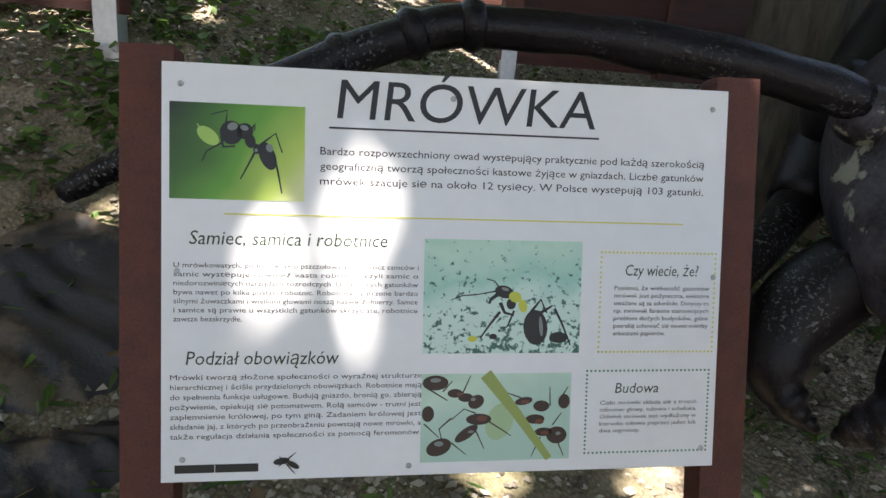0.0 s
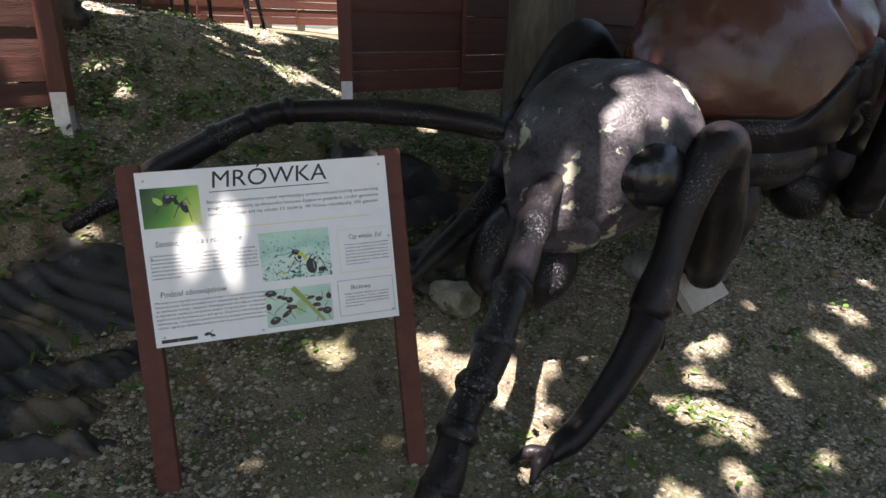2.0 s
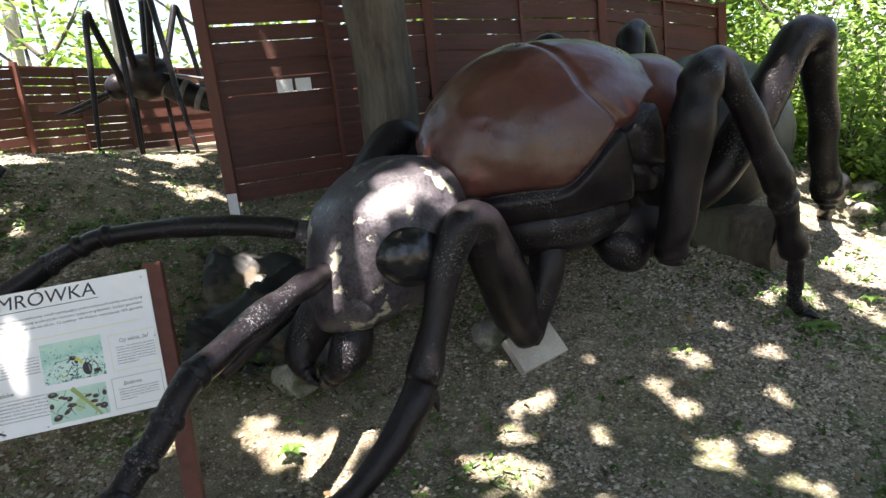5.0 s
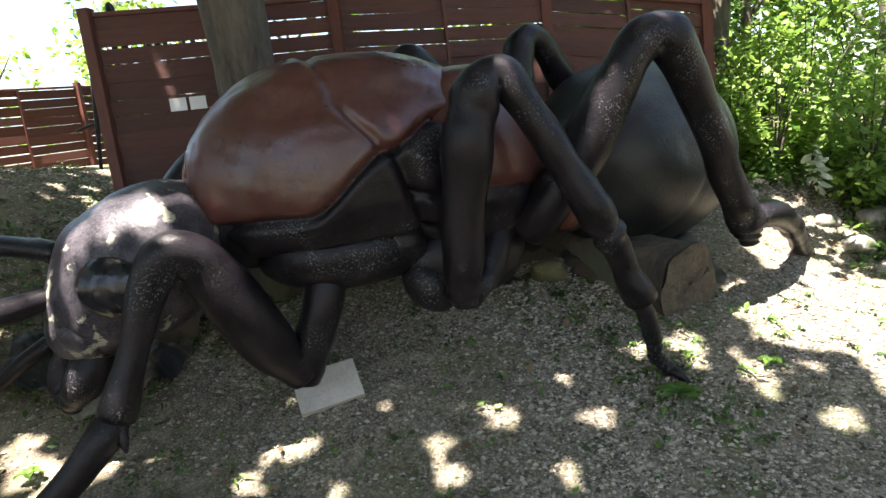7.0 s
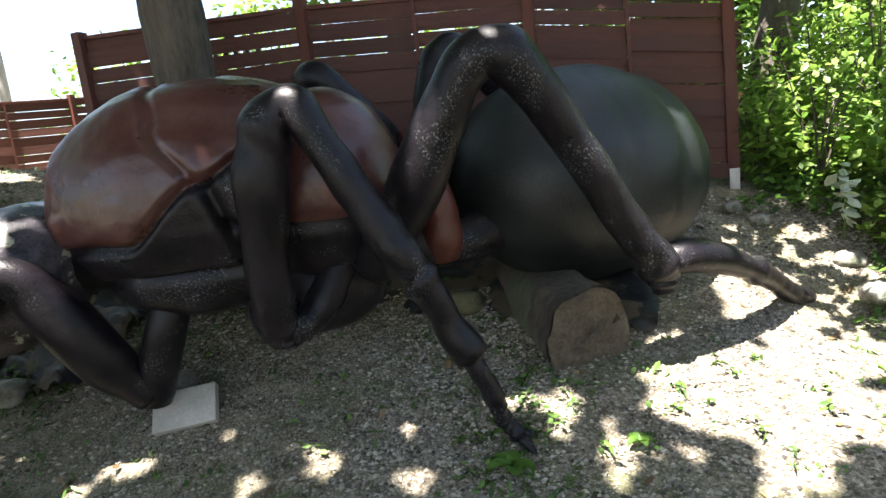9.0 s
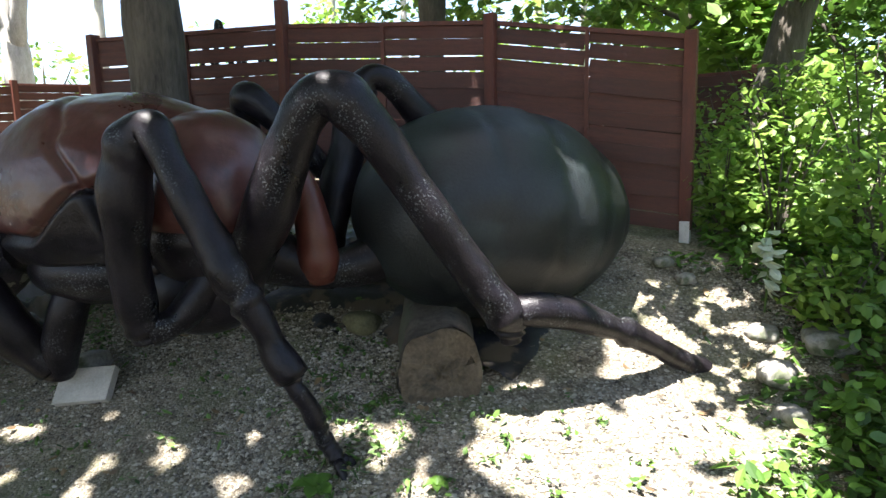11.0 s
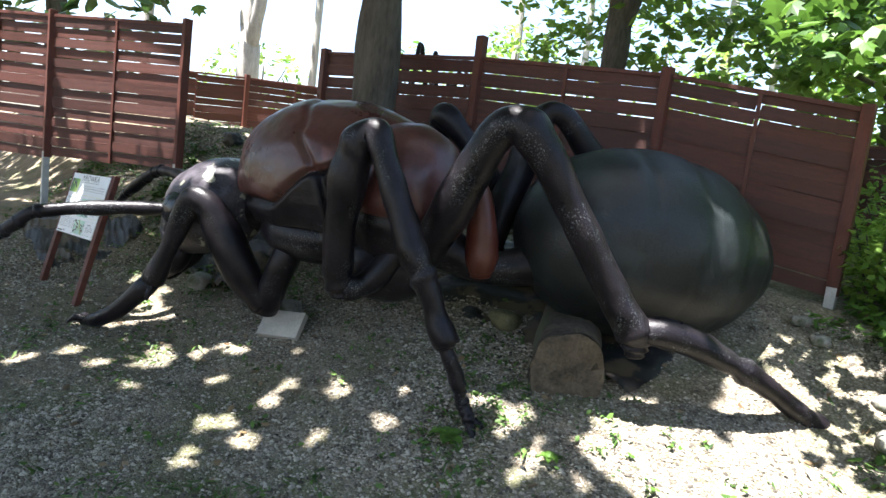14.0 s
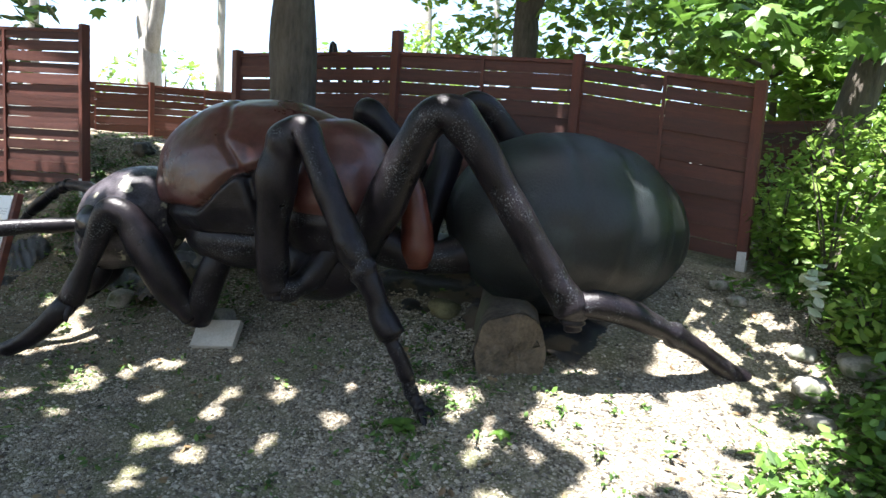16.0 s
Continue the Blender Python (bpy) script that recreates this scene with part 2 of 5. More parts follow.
GASTER = material("green_black_paint", (0.007, 0.008, 0.0085), (0.020, 0.023, 0.024), 3.0, 0.44, bump=0.5, fine=60, stain=(0.026, 0.034, 0.034), stain_scale=2.2, stain_from=0.5, soft=0.12, distance=0.012)
GASTER.node_tree.nodes["Principled BSDF"].inputs["Specular IOR Level"].default_value = 0.45
WOOD = material("stained_fence_wood", (0.042, 0.012, 0.008), (0.105, 0.032, 0.021), 3.0, 0.6, bump=0.4, fine=40, piece=0.25, stretch=(1, 1, 8), stain=(0.045, 0.012, 0.009), stain_scale=1.2, soft=0.2)
POST = material("stained_post_wood", (0.06, 0.016, 0.010), (0.13, 0.036, 0.022), 3.0, 0.6, bump=0.4, fine=40, stretch=(6, 6, 1))
BARK = material("bark", (0.035, 0.028, 0.022), (0.13, 0.11, 0.085), 7.0, 0.95, bump=1.0, fine=30, stretch=(1, 1, 0.25), distance=0.03, stain=(0.10, 0.11, 0.07), stain_scale=2)
PALE_BARK = material("pale_bark", (0.22, 0.20, 0.17), (0.45, 0.42, 0.38), 5.0, 0.9, bump=0.6, stretch=(1, 1, 0.3))
CUT = material("sawn_wood", (0.05, 0.038, 0.027), (0.16, 0.125, 0.085), 6.0, 0.9, bump=1.0, distance=0.03, fine=50, stain=(0.05, 0.04, 0.03), stain_scale=4)
STONE = material("stone", (0.13, 0.12, 0.10), (0.34, 0.32, 0.28), 4.0, 0.9, bump=0.6, stain=(0.09, 0.10, 0.06), stain_scale=3)
CONCRETE = material("concrete", (0.33, 0.31, 0.27), (0.50, 0.47, 0.41), 5.0, 0.9, bump=0.25, fine=80)
STEEL = material("galvanised_steel", (0.42, 0.43, 0.44), (0.62, 0.63, 0.64), 6.0, 0.45, metal=0.6, bump=0.1)
FABRIC = material("black_ground_fabric", (0.005, 0.005, 0.006), (0.020, 0.020, 0.022), 8.0, 0.5, bump=0.4, fine=90, stain=(0.085, 0.065, 0.042), stain_scale=3.2, stain_from=0.52, soft=0.05)
BOARD = material("sign_board", (0.82, 0.83, 0.84), (0.88, 0.89, 0.90), 3.0, 0.35, bump=0.03, fine=30)
PAPER = material("white_plate", (0.7, 0.7, 0.7), (0.8, 0.8, 0.8), 3.0, 0.5, bump=0.03)
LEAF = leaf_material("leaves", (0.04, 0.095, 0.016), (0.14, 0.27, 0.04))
# paler copy of the leaves, with a sunlit look put into the colour
LEAF_SUNLIT = leaf_material("sunlit_leaves", (0.09, 0.19, 0.03), (0.28, 0.41, 0.08), 0.55)
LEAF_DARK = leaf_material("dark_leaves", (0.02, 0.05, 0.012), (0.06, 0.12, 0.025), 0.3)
WEED = leaf_material("weeds", (0.03, 0.07, 0.015), (0.11, 0.20, 0.035), 0.25)


# ---- ground ----
def build_ground():
    xs = sorted(set([-400, -150, -60, -30, -18] + [round(-12 + 0.5 * i, 3) for i in range(16)] + [round(-4 + 0.09 * i, 3) for i in range(134)] + [9, 11, 14, 18, 30, 60, 150, 400]))
    ys = sorted(set([-400, -150, -60, -30, -15, -8, -5] + [round(-3 + 0.09 * i, 3) for i in range(100)] + [6.2, 6.8, 7.5, 8.3, 9.2, 10.5, 12, 14, 18, 30, 60, 150, 400]))
    verts, faces = [], []
    for y in ys:
        for x in xs:
            p = Vector((x, y, 0))
            rough = 0.028 * noise.noise(p * 1.6) + 0.014 * noise.noise(p * 6) if abs(x) < 14 and abs(y) < 14 else 0
            verts.append((x, y, gz(x, y) + rough))
    nx = len(xs)
    for j in range(len(ys) - 1):
        for i in range(nx - 1):
            a = j * nx + i
            faces.append((a, a + 1, a + nx + 1, a + nx))
    return tagged(from_lists("ground", verts, faces, EARTH, smooth=True), "brown earth bank with gravel and sparse weeds", "ground", kind="structure")


build_ground()


# ---- fences ----
def fence(points, name_label, heights, feet=True, pitch=0.122, posts_up=None, slits=(0.8,)):
    """Run of lapped board panels between posts. points: (x, y); heights: (foot z, top z) at each post."""
    root = empty("fence", (points[0][0], points[0][1], heights[0][0]), name_label, "fence", kind="structure")
    inv = Matrix.Translation(root.location).inverted()
    plank_cache = {}
    for i, (x, y) in enumerate(points):
        z0, z1 = heights[i]
        up = posts_up[i] if posts_up else 0.05
        g = gz(x, y)
        bm = bmesh.new()
        add_box(bm, (0.09, 0.09, z1 + up - z0 - 0.05), inv @ pose(x, y, (z0 + 0.05 + z1 + up) / 2), 0.008)
        part("post", bm, POST, root, smooth=False)
        if feet:
            bm = bmesh.new()
            add_box(bm, (0.075, 0.075, z0 + 0.12 - g + 0.1), inv @ pose(x, y - 0.012, (z0 + 0.12 + g - 0.1) / 2), 0.004)
            part("post_anchor", bm, STEEL, root, "grey galvanised steel post foot", smooth=False)
    for i in range(len(points) - 1):
        a, b = Vector((*points[i], 0)), Vector((*points[i + 1], 0))
        run = b - a
        L = run.length - 0.09
        ang = math.atan2(run.y, run.x)
        nx = Vector((-run.y, run.x, 0)).normalized()
        tilt = math.atan2(heights[i + 1][1] - heights[i][1], run.length)
        za, zb = heights[i], heights[i + 1]
        H = (za[1] - za[0] + zb[1] - zb[0]) / 2 - 0.08
        rows = max(3, int(H / pitch))
        step = H / rows
        bays = 2
        for r in range(rows):
            loose = slits[min(i, len(slits) - 1)]
            gap = random.random() < (loose * 0.5 if r < rows - 4 else 0.3 + 0.5 * loose)
            for k in range(bays):
                f = (k + 0.5) / bays
                mid = a.lerp(b, f)
                z = (za[0] + (zb[0] - za[0]) * f) + 0.06 + step * (r + 0.5)
                side = 0.007 if r % 2 else -0.007
                wide = step * (random.uniform(0.85, 0.94) if gap and random.random() < 0.85 else random.uniform(0.99, 1.04))
                key = (round(L / bays, 2), round(wide, 2))
                if key not in plank_cache:
                    bm = bmesh.new()
                    add_box(bm, (L / bays + 0.02, 0.011, wide))
                    me = bpy.data.meshes.new("plank")
                    bm.to_mesh(me)
                    bm.free()
                    me.materials.append(WOOD)
                    plank_cache[key] = me
                ob = new("plank", plank_cache[key])
                ob.parent = root
                p = mid + nx * side
                ob.matrix_basis = inv @ Matrix.Translation((p.x, p.y, z)) @ Euler((random.uniform(-0.06, 0.06), -tilt + random.uniform(-0.006, 0.006), ang)).to_matrix().to_4x4()
        for k in range(1, bays):
            f = k / bays
            mid = a.lerp(b, f)
            z0 = za[0] + (zb[0] - za[0]) * f + 0.05
            bm = bmesh.new()
            add_box(bm, (0.03, 0.05, H), inv @ Matrix.Translation((mid.x, mid.y, z0 + H / 2)) @ Euler((0, 0, ang)).to_matrix().to_4x4())
            part("batten", bm, POST, root, smooth=False)
        for f, z in ((0.5, za[1] / 2 + zb[1] / 2 - 0.02),):
            bm = bmesh.new()
            mid = a.lerp(b, f)
            add_box(bm, (L, 0.05, 0.035), inv @ Matrix.Translation((mid.x, mid.y, z)) @ Euler((0, -tilt, ang)).to_matrix().to_4x4(), 0.004)
            part("top_rail", bm, POST, root, smooth=False)
    return root


FENCE_POSTS = [(0.36, 2.22), (2.10, 2.90), (3.86, 3.45), (5.33, 3.86)]
fence(FENCE_POSTS, "reddish-brown lapped board fence behind the ant sculpture",
      [(1.14, 2.76), (1.10, 2.78), (1.04, 2.68), (0.94, 2.46)], posts_up=[0.03, 0.2, 0.05, 0.03], slits=(1.3, 0.8, 0.45))
fence([(-1.06, 1.22), (-2.74, 0.23), (-4.3, -0.6)], "reddish-brown board fence beside the gravel path gap",
      [(1.16, 2.93), (1.10, 2.93), (1.0, 2.95)], slits=(1.6,))
fence([(-5.9, 2.4), (-5.2, 4.1), (-4.4, 5.8), (-3.6, 7.5), (-2.7, 9.2), (-1.2, 10.6), (0.6, 11.3), (2.4, 11.2)], "distant reddish-brown board fence round the upper clearing",
      [(1.55, 2.85), (1.55, 2.95), (1.55, 3.0), (1.55, 3.1), (1.6, 3.1), (1.6, 3.1), (1.6, 3.1), (1.6, 3.1)], pitch=0.13)
fence([(2.4, 7.15), (4.0, 6.9), (5.55, 6.52)], "far reddish-brown fence beyond the ant", [(1.2, 2.52), (1.2, 2.5), (1.18, 2.46)], pitch=0.13)


# ---- the giant ant, one sculpture ----
class Sculpt:
    def __init__(self):
        self.v, self.f, self.m = [], [], []

    def add(self, vf, mat=0):
        verts, faces = vf[0], vf[1]
        ids = vf[2] if len(vf) > 2 else None
        n = len(self.v)
        self.v += verts
        self.f += [tuple(i + n for i in f) for f in faces]
        self.m += [mat] * len(faces) if ids is None or mat else ids


ANT = Sculpt()
ANT_MATERIALS = [BLACK, RED, GASTER, HEAD, ORANGE, EYE]


def groove(d, depth, width):
    return depth * math.exp(-(d / width) ** 2)


def thorax_shape(d):
    # d.x towards the tail, d.y to the far flank, d.z up
    s = 1.0 + 0.02 * noise.noise(d * 3) + 0.006 * noise.noise(d * 9)
    edge = -0.38 + 0.04 * sm(-0.95, -0.6, d.x) + 0.48 * sm(-0.40, 0.10, d.x) + 0.26 * sm(0.08, 0.45, d.x)
    above = d.z - edge
    s -= groove(above, 0.085, 0.045)
    if above < 0:
        # pillow-like side plates
        band = d.z + 0.62 - 0.12 * d.x
        cut = d.x - 0.16 + 0.25 * d.z
        back = d.x - 0.52 + 0.2 * d.z
        cross = d.z + 0.16 + 0.3 * d.x
        s += 0.025 - groove(band, 0.09, 0.05) - groove(cut, 0.10, 0.05) - groove(back, 0.09, 0.045)
        if cut > 0:
            s -= groove(cross, 0.085, 0.045)
    else:
        # front shell and back plate, parted by a crease that runs down to the pointed corner
        ridge = d.x + 0.17 - 0.22 * sm(0.58, 0.12, d.z) + 0.10 * sm(0.6, 1.0, d.z)
        s += 0.035 - groove(ridge, 0.05 + 0.03 * sm(0.6, 0.2, d.z), 0.035) - 0.022 * sm(0.0, 0.04, ridge)
    return d * s, 1 if above > 0 else 0


def head_shape(d):
    s = 1.0 + 0.03 * noise.noise(d * 3.5)
    k = 1 - 0.30 * sm(0.0, 1.0, d.x)
    lobes = 0.16 * sm(0.2, -0.7, d.x) * abs(d.y)
    return Vector((d.x * s, d.y * k * s * (1 + lobes), d.z * k * s - 0.09 * groove(d.y, 1, 0.25) * sm(0.3, -0.5, d.x))), 3


def gaster_shape(d):
    # d.x towards the tip
    s = 1.0 + 0.012 * noise.noise(d * 4)
    for c in (-0.38, 0.05, 0.42, 0.72):
        behind = d.x - c - 0.05 * d.z
        s -= groove(behind, 0.022, 0.022) + 0.012 * sm(0.25, 0.0, behind) * sm(-0.01, 0.01, behind)
    k = 1.0 - 0.10 * sm(0.2, 1.0, d.x) + 0.04 * sm(0, -1, d.x)
    return Vector((d.x * s * (0.9 if d.x < 0 else 1.0), d.y * s * k, d.z * s * k)), 2


def hump_shape(d):
    s = 1.0 + 0.02 * noise.noise(d * 3)
    edge = -0.25
    s -= groove(d.z - edge, 0.05, 0.08)
    return d * s, 1 if d.z > edge else 0


ANT.add(ellipsoid((2.60, 1.03, 1.40), axes_of((0.93, 0.37, -0.03)), (0.90, 0.50, 0.62), 340, 210, thorax_shape))
ANT.add(ellipsoid((3.18, 1.16, 1.36), axes_of((0.9, 0.42, -0.05)), (0.46, 0.40, 0.54), 200, 130, hump_shape))
ANT.add(ellipsoid((1.45, 0.56, 1.04), axes_of((-0.62, -0.42, -0.66), (0, 0, 1)), (0.55, 0.44, 0.38), 80, 50, head_shape))
ANT.add(ellipsoid((4.34, 2.50, 1.22), axes_of((0.50, 0.86, -0.10)), (1.08, 0.72, 0.70), 110, 72, gaster_shape))
ANT.add(tube([(3.62, 1.36, 1.62, 0.045), (3.68, 1.39, 1.45, 0.085), (3.72, 1.42, 1.22, 0.105), (3.72, 1.45, 1.02, 0.125), (3.71, 1.48, 0.90, 0.09)], 8, 22, 0.06), 4)
ANT.add(tube([(3.35, 1.25, 1.10, 0.2), (3.72, 1.55, 0.95, 0.12), (4.0, 1.95, 1.05, 0.2)]), 0)
ANT.add(tube([(1.62, 0.66, 1.1, 0.22), (1.85, 0.78, 1.15, 0.22), (2.1, 0.85, 1.2, 0.28)]), 0)
# underside blocks of the thorax
ANT.add(ellipsoid((2.5, 0.92, 0.98), axes_of((0.93, 0.37, 0)), (0.5, 0.34, 0.22), 40, 24), 0)
ANT.add(ellipsoid((2.93, 0.94, 0.74), axes_of((0.5, -0.3, -0.6)), (0.19, 0.15, 0.15), 40, 24), 0)
ANT.add(ellipsoid((3.1, 1.1, 0.85), axes_of((0.93, 0.37, 0)), (0.38, 0.26, 0.26), 40, 24), 0)


def limb(points, mat=0, seed=0.0, sides=18):
    ANT.add(tube(points, 10, sides, 0.35, seed), mat)


def toes(p, ahead):
    a = Vector(ahead).normalized()
    s = a.cross(Vector((0, 0, 1))).normalized()
    for k in (-1, 1):
        q = Vector(p)
        e = q + a * 0.13 + s * 0.07 * k - Vector((0, 0, 0.04))
        m = (q + e) / 2 + Vector((0, 0, 0.03))
        limb([(*q, 0.035), (*m, 0.03), (*e, 0.008)], sides=8)


# near foreleg
limb([(2.42, 0.80, 1.0, 0.14), (2.36, 0.70, 0.72, 0.125), (2.24, 0.68, 0.45, 0.12), (2.19, 0.68, 0.33, 0.10)], seed=1)
limb([(2.22, 0.66, 0.36, 0.09), (2.10, 0.50, 0.62, 0.125), (2.00, 0.34, 0.98, 0.12), (1.95, 0.27, 1.11, 0.115), (1.85, 0.20, 1.14, 0.11), (1.75, 0.16, 0.98, 0.10),
      (1.66, 0.11, 0.72, 0.085), (1.55, 0.05, 0.45, 0.085)], seed=2)
limb([(1.57, 0.06, 0.47, 0.07), (1.50, -0.02, 0.36, 0.075), (1.32, -0.12, 0.17, 0.06), (1.12, -0.22, 0.04, 0.055), (0.98, -0.28, 0.0, 0.03)], seed=3)
limb([(1.56, 0.05, 0.48, 0.05), (1.60, 0.0, 0.36, 0.025), (1.61, -0.01, 0.30, 0.006)], sides=8)
toes((1.02, -0.27, 0.02), (-0.9, -0.3, 0))
# far foreleg
limb([(2.05, 1.25, 1.0, 0.13), (1.80, 1.30, 1.42, 0.12), (1.62, 1.22, 1.55, 0.11), (1.35, 1.05, 1.25, 0.10), (1.1, 0.85, 0.85, 0.085)], seed=4)
limb([(1.12, 0.87, 0.88, 0.07), (0.92, 0.70, 0.74, 0.06), (0.70, 0.55, 0.58, 0.055), (0.52, 0.46, 0.46, 0.03)], seed=5)
# near middle leg
limb([(3.13, 0.70, 0.66, 0.085), (3.14, 0.67, 0.82, 0.105), (3.18, 0.62, 1.15, 0.12), (3.26, 0.60, 1.55, 0.115), (3.34, 0.62, 1.74, 0.10), (3.44, 0.64, 1.76, 0.095),
      (3.58, 0.66, 1.52, 0.09), (3.74, 0.70, 1.22, 0.085), (3.84, 0.73, 1.03, 0.095), (3.92, 0.78, 0.86, 0.075), (4.04, 0.86, 0.55, 0.085)], seed=6)
limb([(4.03, 0.86, 0.56, 0.062), (4.05, 0.87, 0.50, 0.05), (4.10, 0.93, 0.34, 0.05), (4.12, 0.97, 0.22, 0.042), (4.13, 0.99, 0.17, 0.05), (4.20, 1.0, 0.09, 0.04)], seed=7)
toes((4.18, 1.0, 0.09), (0.7, 0.0, -0.3))
limb([(3.14, 0.71, 0.70, 0.085), (3.24, 0.88, 0.78, 0.10), (3.32, 1.05, 1.0, 0.12)], seed=14)
# near hind leg
limb([(3.48, 1.10, 0.95, 0.13), (3.66, 1.02, 1.12, 0.135), (3.90, 1.0, 1.50, 0.13), (4.08, 1.0, 1.80, 0.12), (4.22, 1.02, 1.90, 0.115), (4.36, 1.10, 1.80, 0.105),
      (4.52, 1.26, 1.45, 0.105), (4.70, 1.47, 1.05, 0.10), (4.84, 1.62, 0.78, 0.11), (4.86, 1.64, 0.62, 0.05)], seed=8)
limb([(4.80, 1.60, 0.80, 0.075), (5.0, 1.74, 0.79, 0.085), (5.18, 1.92, 0.72, 0.085), (5.36, 2.2, 0.58, 0.075), (5.52, 2.5, 0.40, 0.06), (5.66, 2.70, 0.27, 0.075), (5.82, 2.93, 0.20, 0.05)], seed=9)
toes((5.79, 2.89, 0.21), (0.6, 0.6, -0.1))
# far middle and hind legs
limb([(3.15, 1.5, 1.0, 0.11), (2.75, 1.85, 1.55, 0.115), (2.72, 1.85, 1.95, 0.10), (2.86, 1.80, 2.02, 0.10), (3.10, 1.95, 1.75, 0.09), (3.35, 2.25, 1.3, 0.08), (3.5, 2.5, 0.95, 0.06)], seed=10)
limb([(3.50, 1.75, 0.95, 0.12), (3.48, 1.98, 1.55, 0.12), (3.55, 2.10, 2.02, 0.11), (3.68, 2.2, 2.12, 0.10), (3.85, 2.45, 1.85, 0.10), (4.1, 2.9, 1.35, 0.09), (4.2, 3.0, 1.0, 0.07)], seed=11)


# antennae with thickened joints
def antenna(points, joints, seed):
    limb(points, seed=seed, sides=14)
    pts = spline(points, 10)
    for j in joints:
        p = pts[j]
        q = pts[min(j + 1, len(pts) - 1)]
        d = Vector(q[:3] - p[:3]).normalized()
        c, r = Vector(p[:3]), p[3]
        ANT.add(tube([(*(c - d * 0.035), r * 0.98), (*(c - d * 0.005), r * 1.22), (*(c + d * 0.02), r * 1.0)], 4, 14), 0)


antenna([(1.20, 0.32, 0.98, 0.06), (1.08, 0.14, 0.97, 0.058), (0.90, -0.25, 0.93, 0.056), (0.74, -0.58, 0.87, 0.052), (0.64, -0.72, 0.74, 0.052), (0.54, -0.84, 0.62, 0.05), (0.46, -0.95, 0.50, 0.045), (0.36, -1.05, 0.36, 0.035), (0.28, -1.12, 0.24, 0.015)],
        (30, 38, 45, 52, 60, 68), 12)
antenna([(1.02, 0.58, 1.16, 0.055), (0.75, 0.60, 1.22, 0.056), (0.35, 0.62, 1.25, 0.055), (0.05, 0.62, 1.25, 0.052), (-0.15, 0.60, 1.19, 0.052), (-0.40, 0.56, 1.06, 0.05), (-0.65, 0.52, 0.92, 0.045), (-0.86, 0.50, 0.79, 0.03)],
        (30, 37, 44, 51, 58), 13)
# antenna sockets, eyes, jaws
for c in ((1.22, 0.34, 0.98), (1.06, 0.60, 1.13)):
    ANT.add(ellipsoid(c, axes_of((1, 0.3, 0.2)), (0.085, 0.075, 0.075), 20, 14), 3)
ANT.add(ellipsoid((1.585, 0.25, 1.03), axes_of((0.35, -0.8, 0.2)), (0.145, 0.20, 0.17), 56, 36, lambda d: (d * (1 + 0.02 * noise.noise(d * 5)), 5)))
ANT.add(ellipsoid((1.20, 0.92, 1.14), axes_of((-0.7, 0.6, 0.2)), (0.10, 0.14, 0.14), 32, 20), 0)
ANT.add(ellipsoid((1.24, 0.31, 0.77), axes_of((-0.5, -0.6, -0.5)), (0.08, 0.17, 0.14), 36, 24), 3)
for sx, sy in ((0.11, -0.06), (-0.13, 0.16)):
    limb([(1.20 + sx * 0.6, 0.46 + sy * 0.6, 0.74, 0.10), (1.12 + sx, 0.42 + sy, 0.58, 0.105), (1.06 + sx * 0.9, 0.38 + sy * 0.9, 0.47, 0.085), (1.03 + sx * 0.45, 0.38 + sy * 0.45, 0.39, 0.045), (1.04 + sx * 0.1, 0.39 + sy * 0.1, 0.35, 0.012)], 0, 20 + sx, 14)

ant = from_lists("ant_statue", ANT.v, ANT.f, ANT_MATERIALS, smooth=True, ids=ANT.m)
tagged(ant, "giant black and red-brown painted ant sculpture on the bank", "statue")


# ---- leaves and trees ----
LEAF_OUTLINES = {
    "plain": [(0, 0), (0.28, 0.35), (0.2, 0.75), (0, 1), (-0.2, 0.75), (-0.28, 0.35)],
    "maple": [(0, 0), (0.34, 0.02), (0.5, 0.3), (0.3, 0.42), (0.42, 0.75), (0.16, 0.66), (0, 1.0), (-0.16, 0.66), (-0.42, 0.75), (-0.3, 0.42), (-0.5, 0.3), (-0.34, 0.02)],
    "blade": [(0, 0), (0.1, 0.3), (0.08, 0.65), (0, 1), (-0.08, 0.65), (-0.1, 0.3)],
}


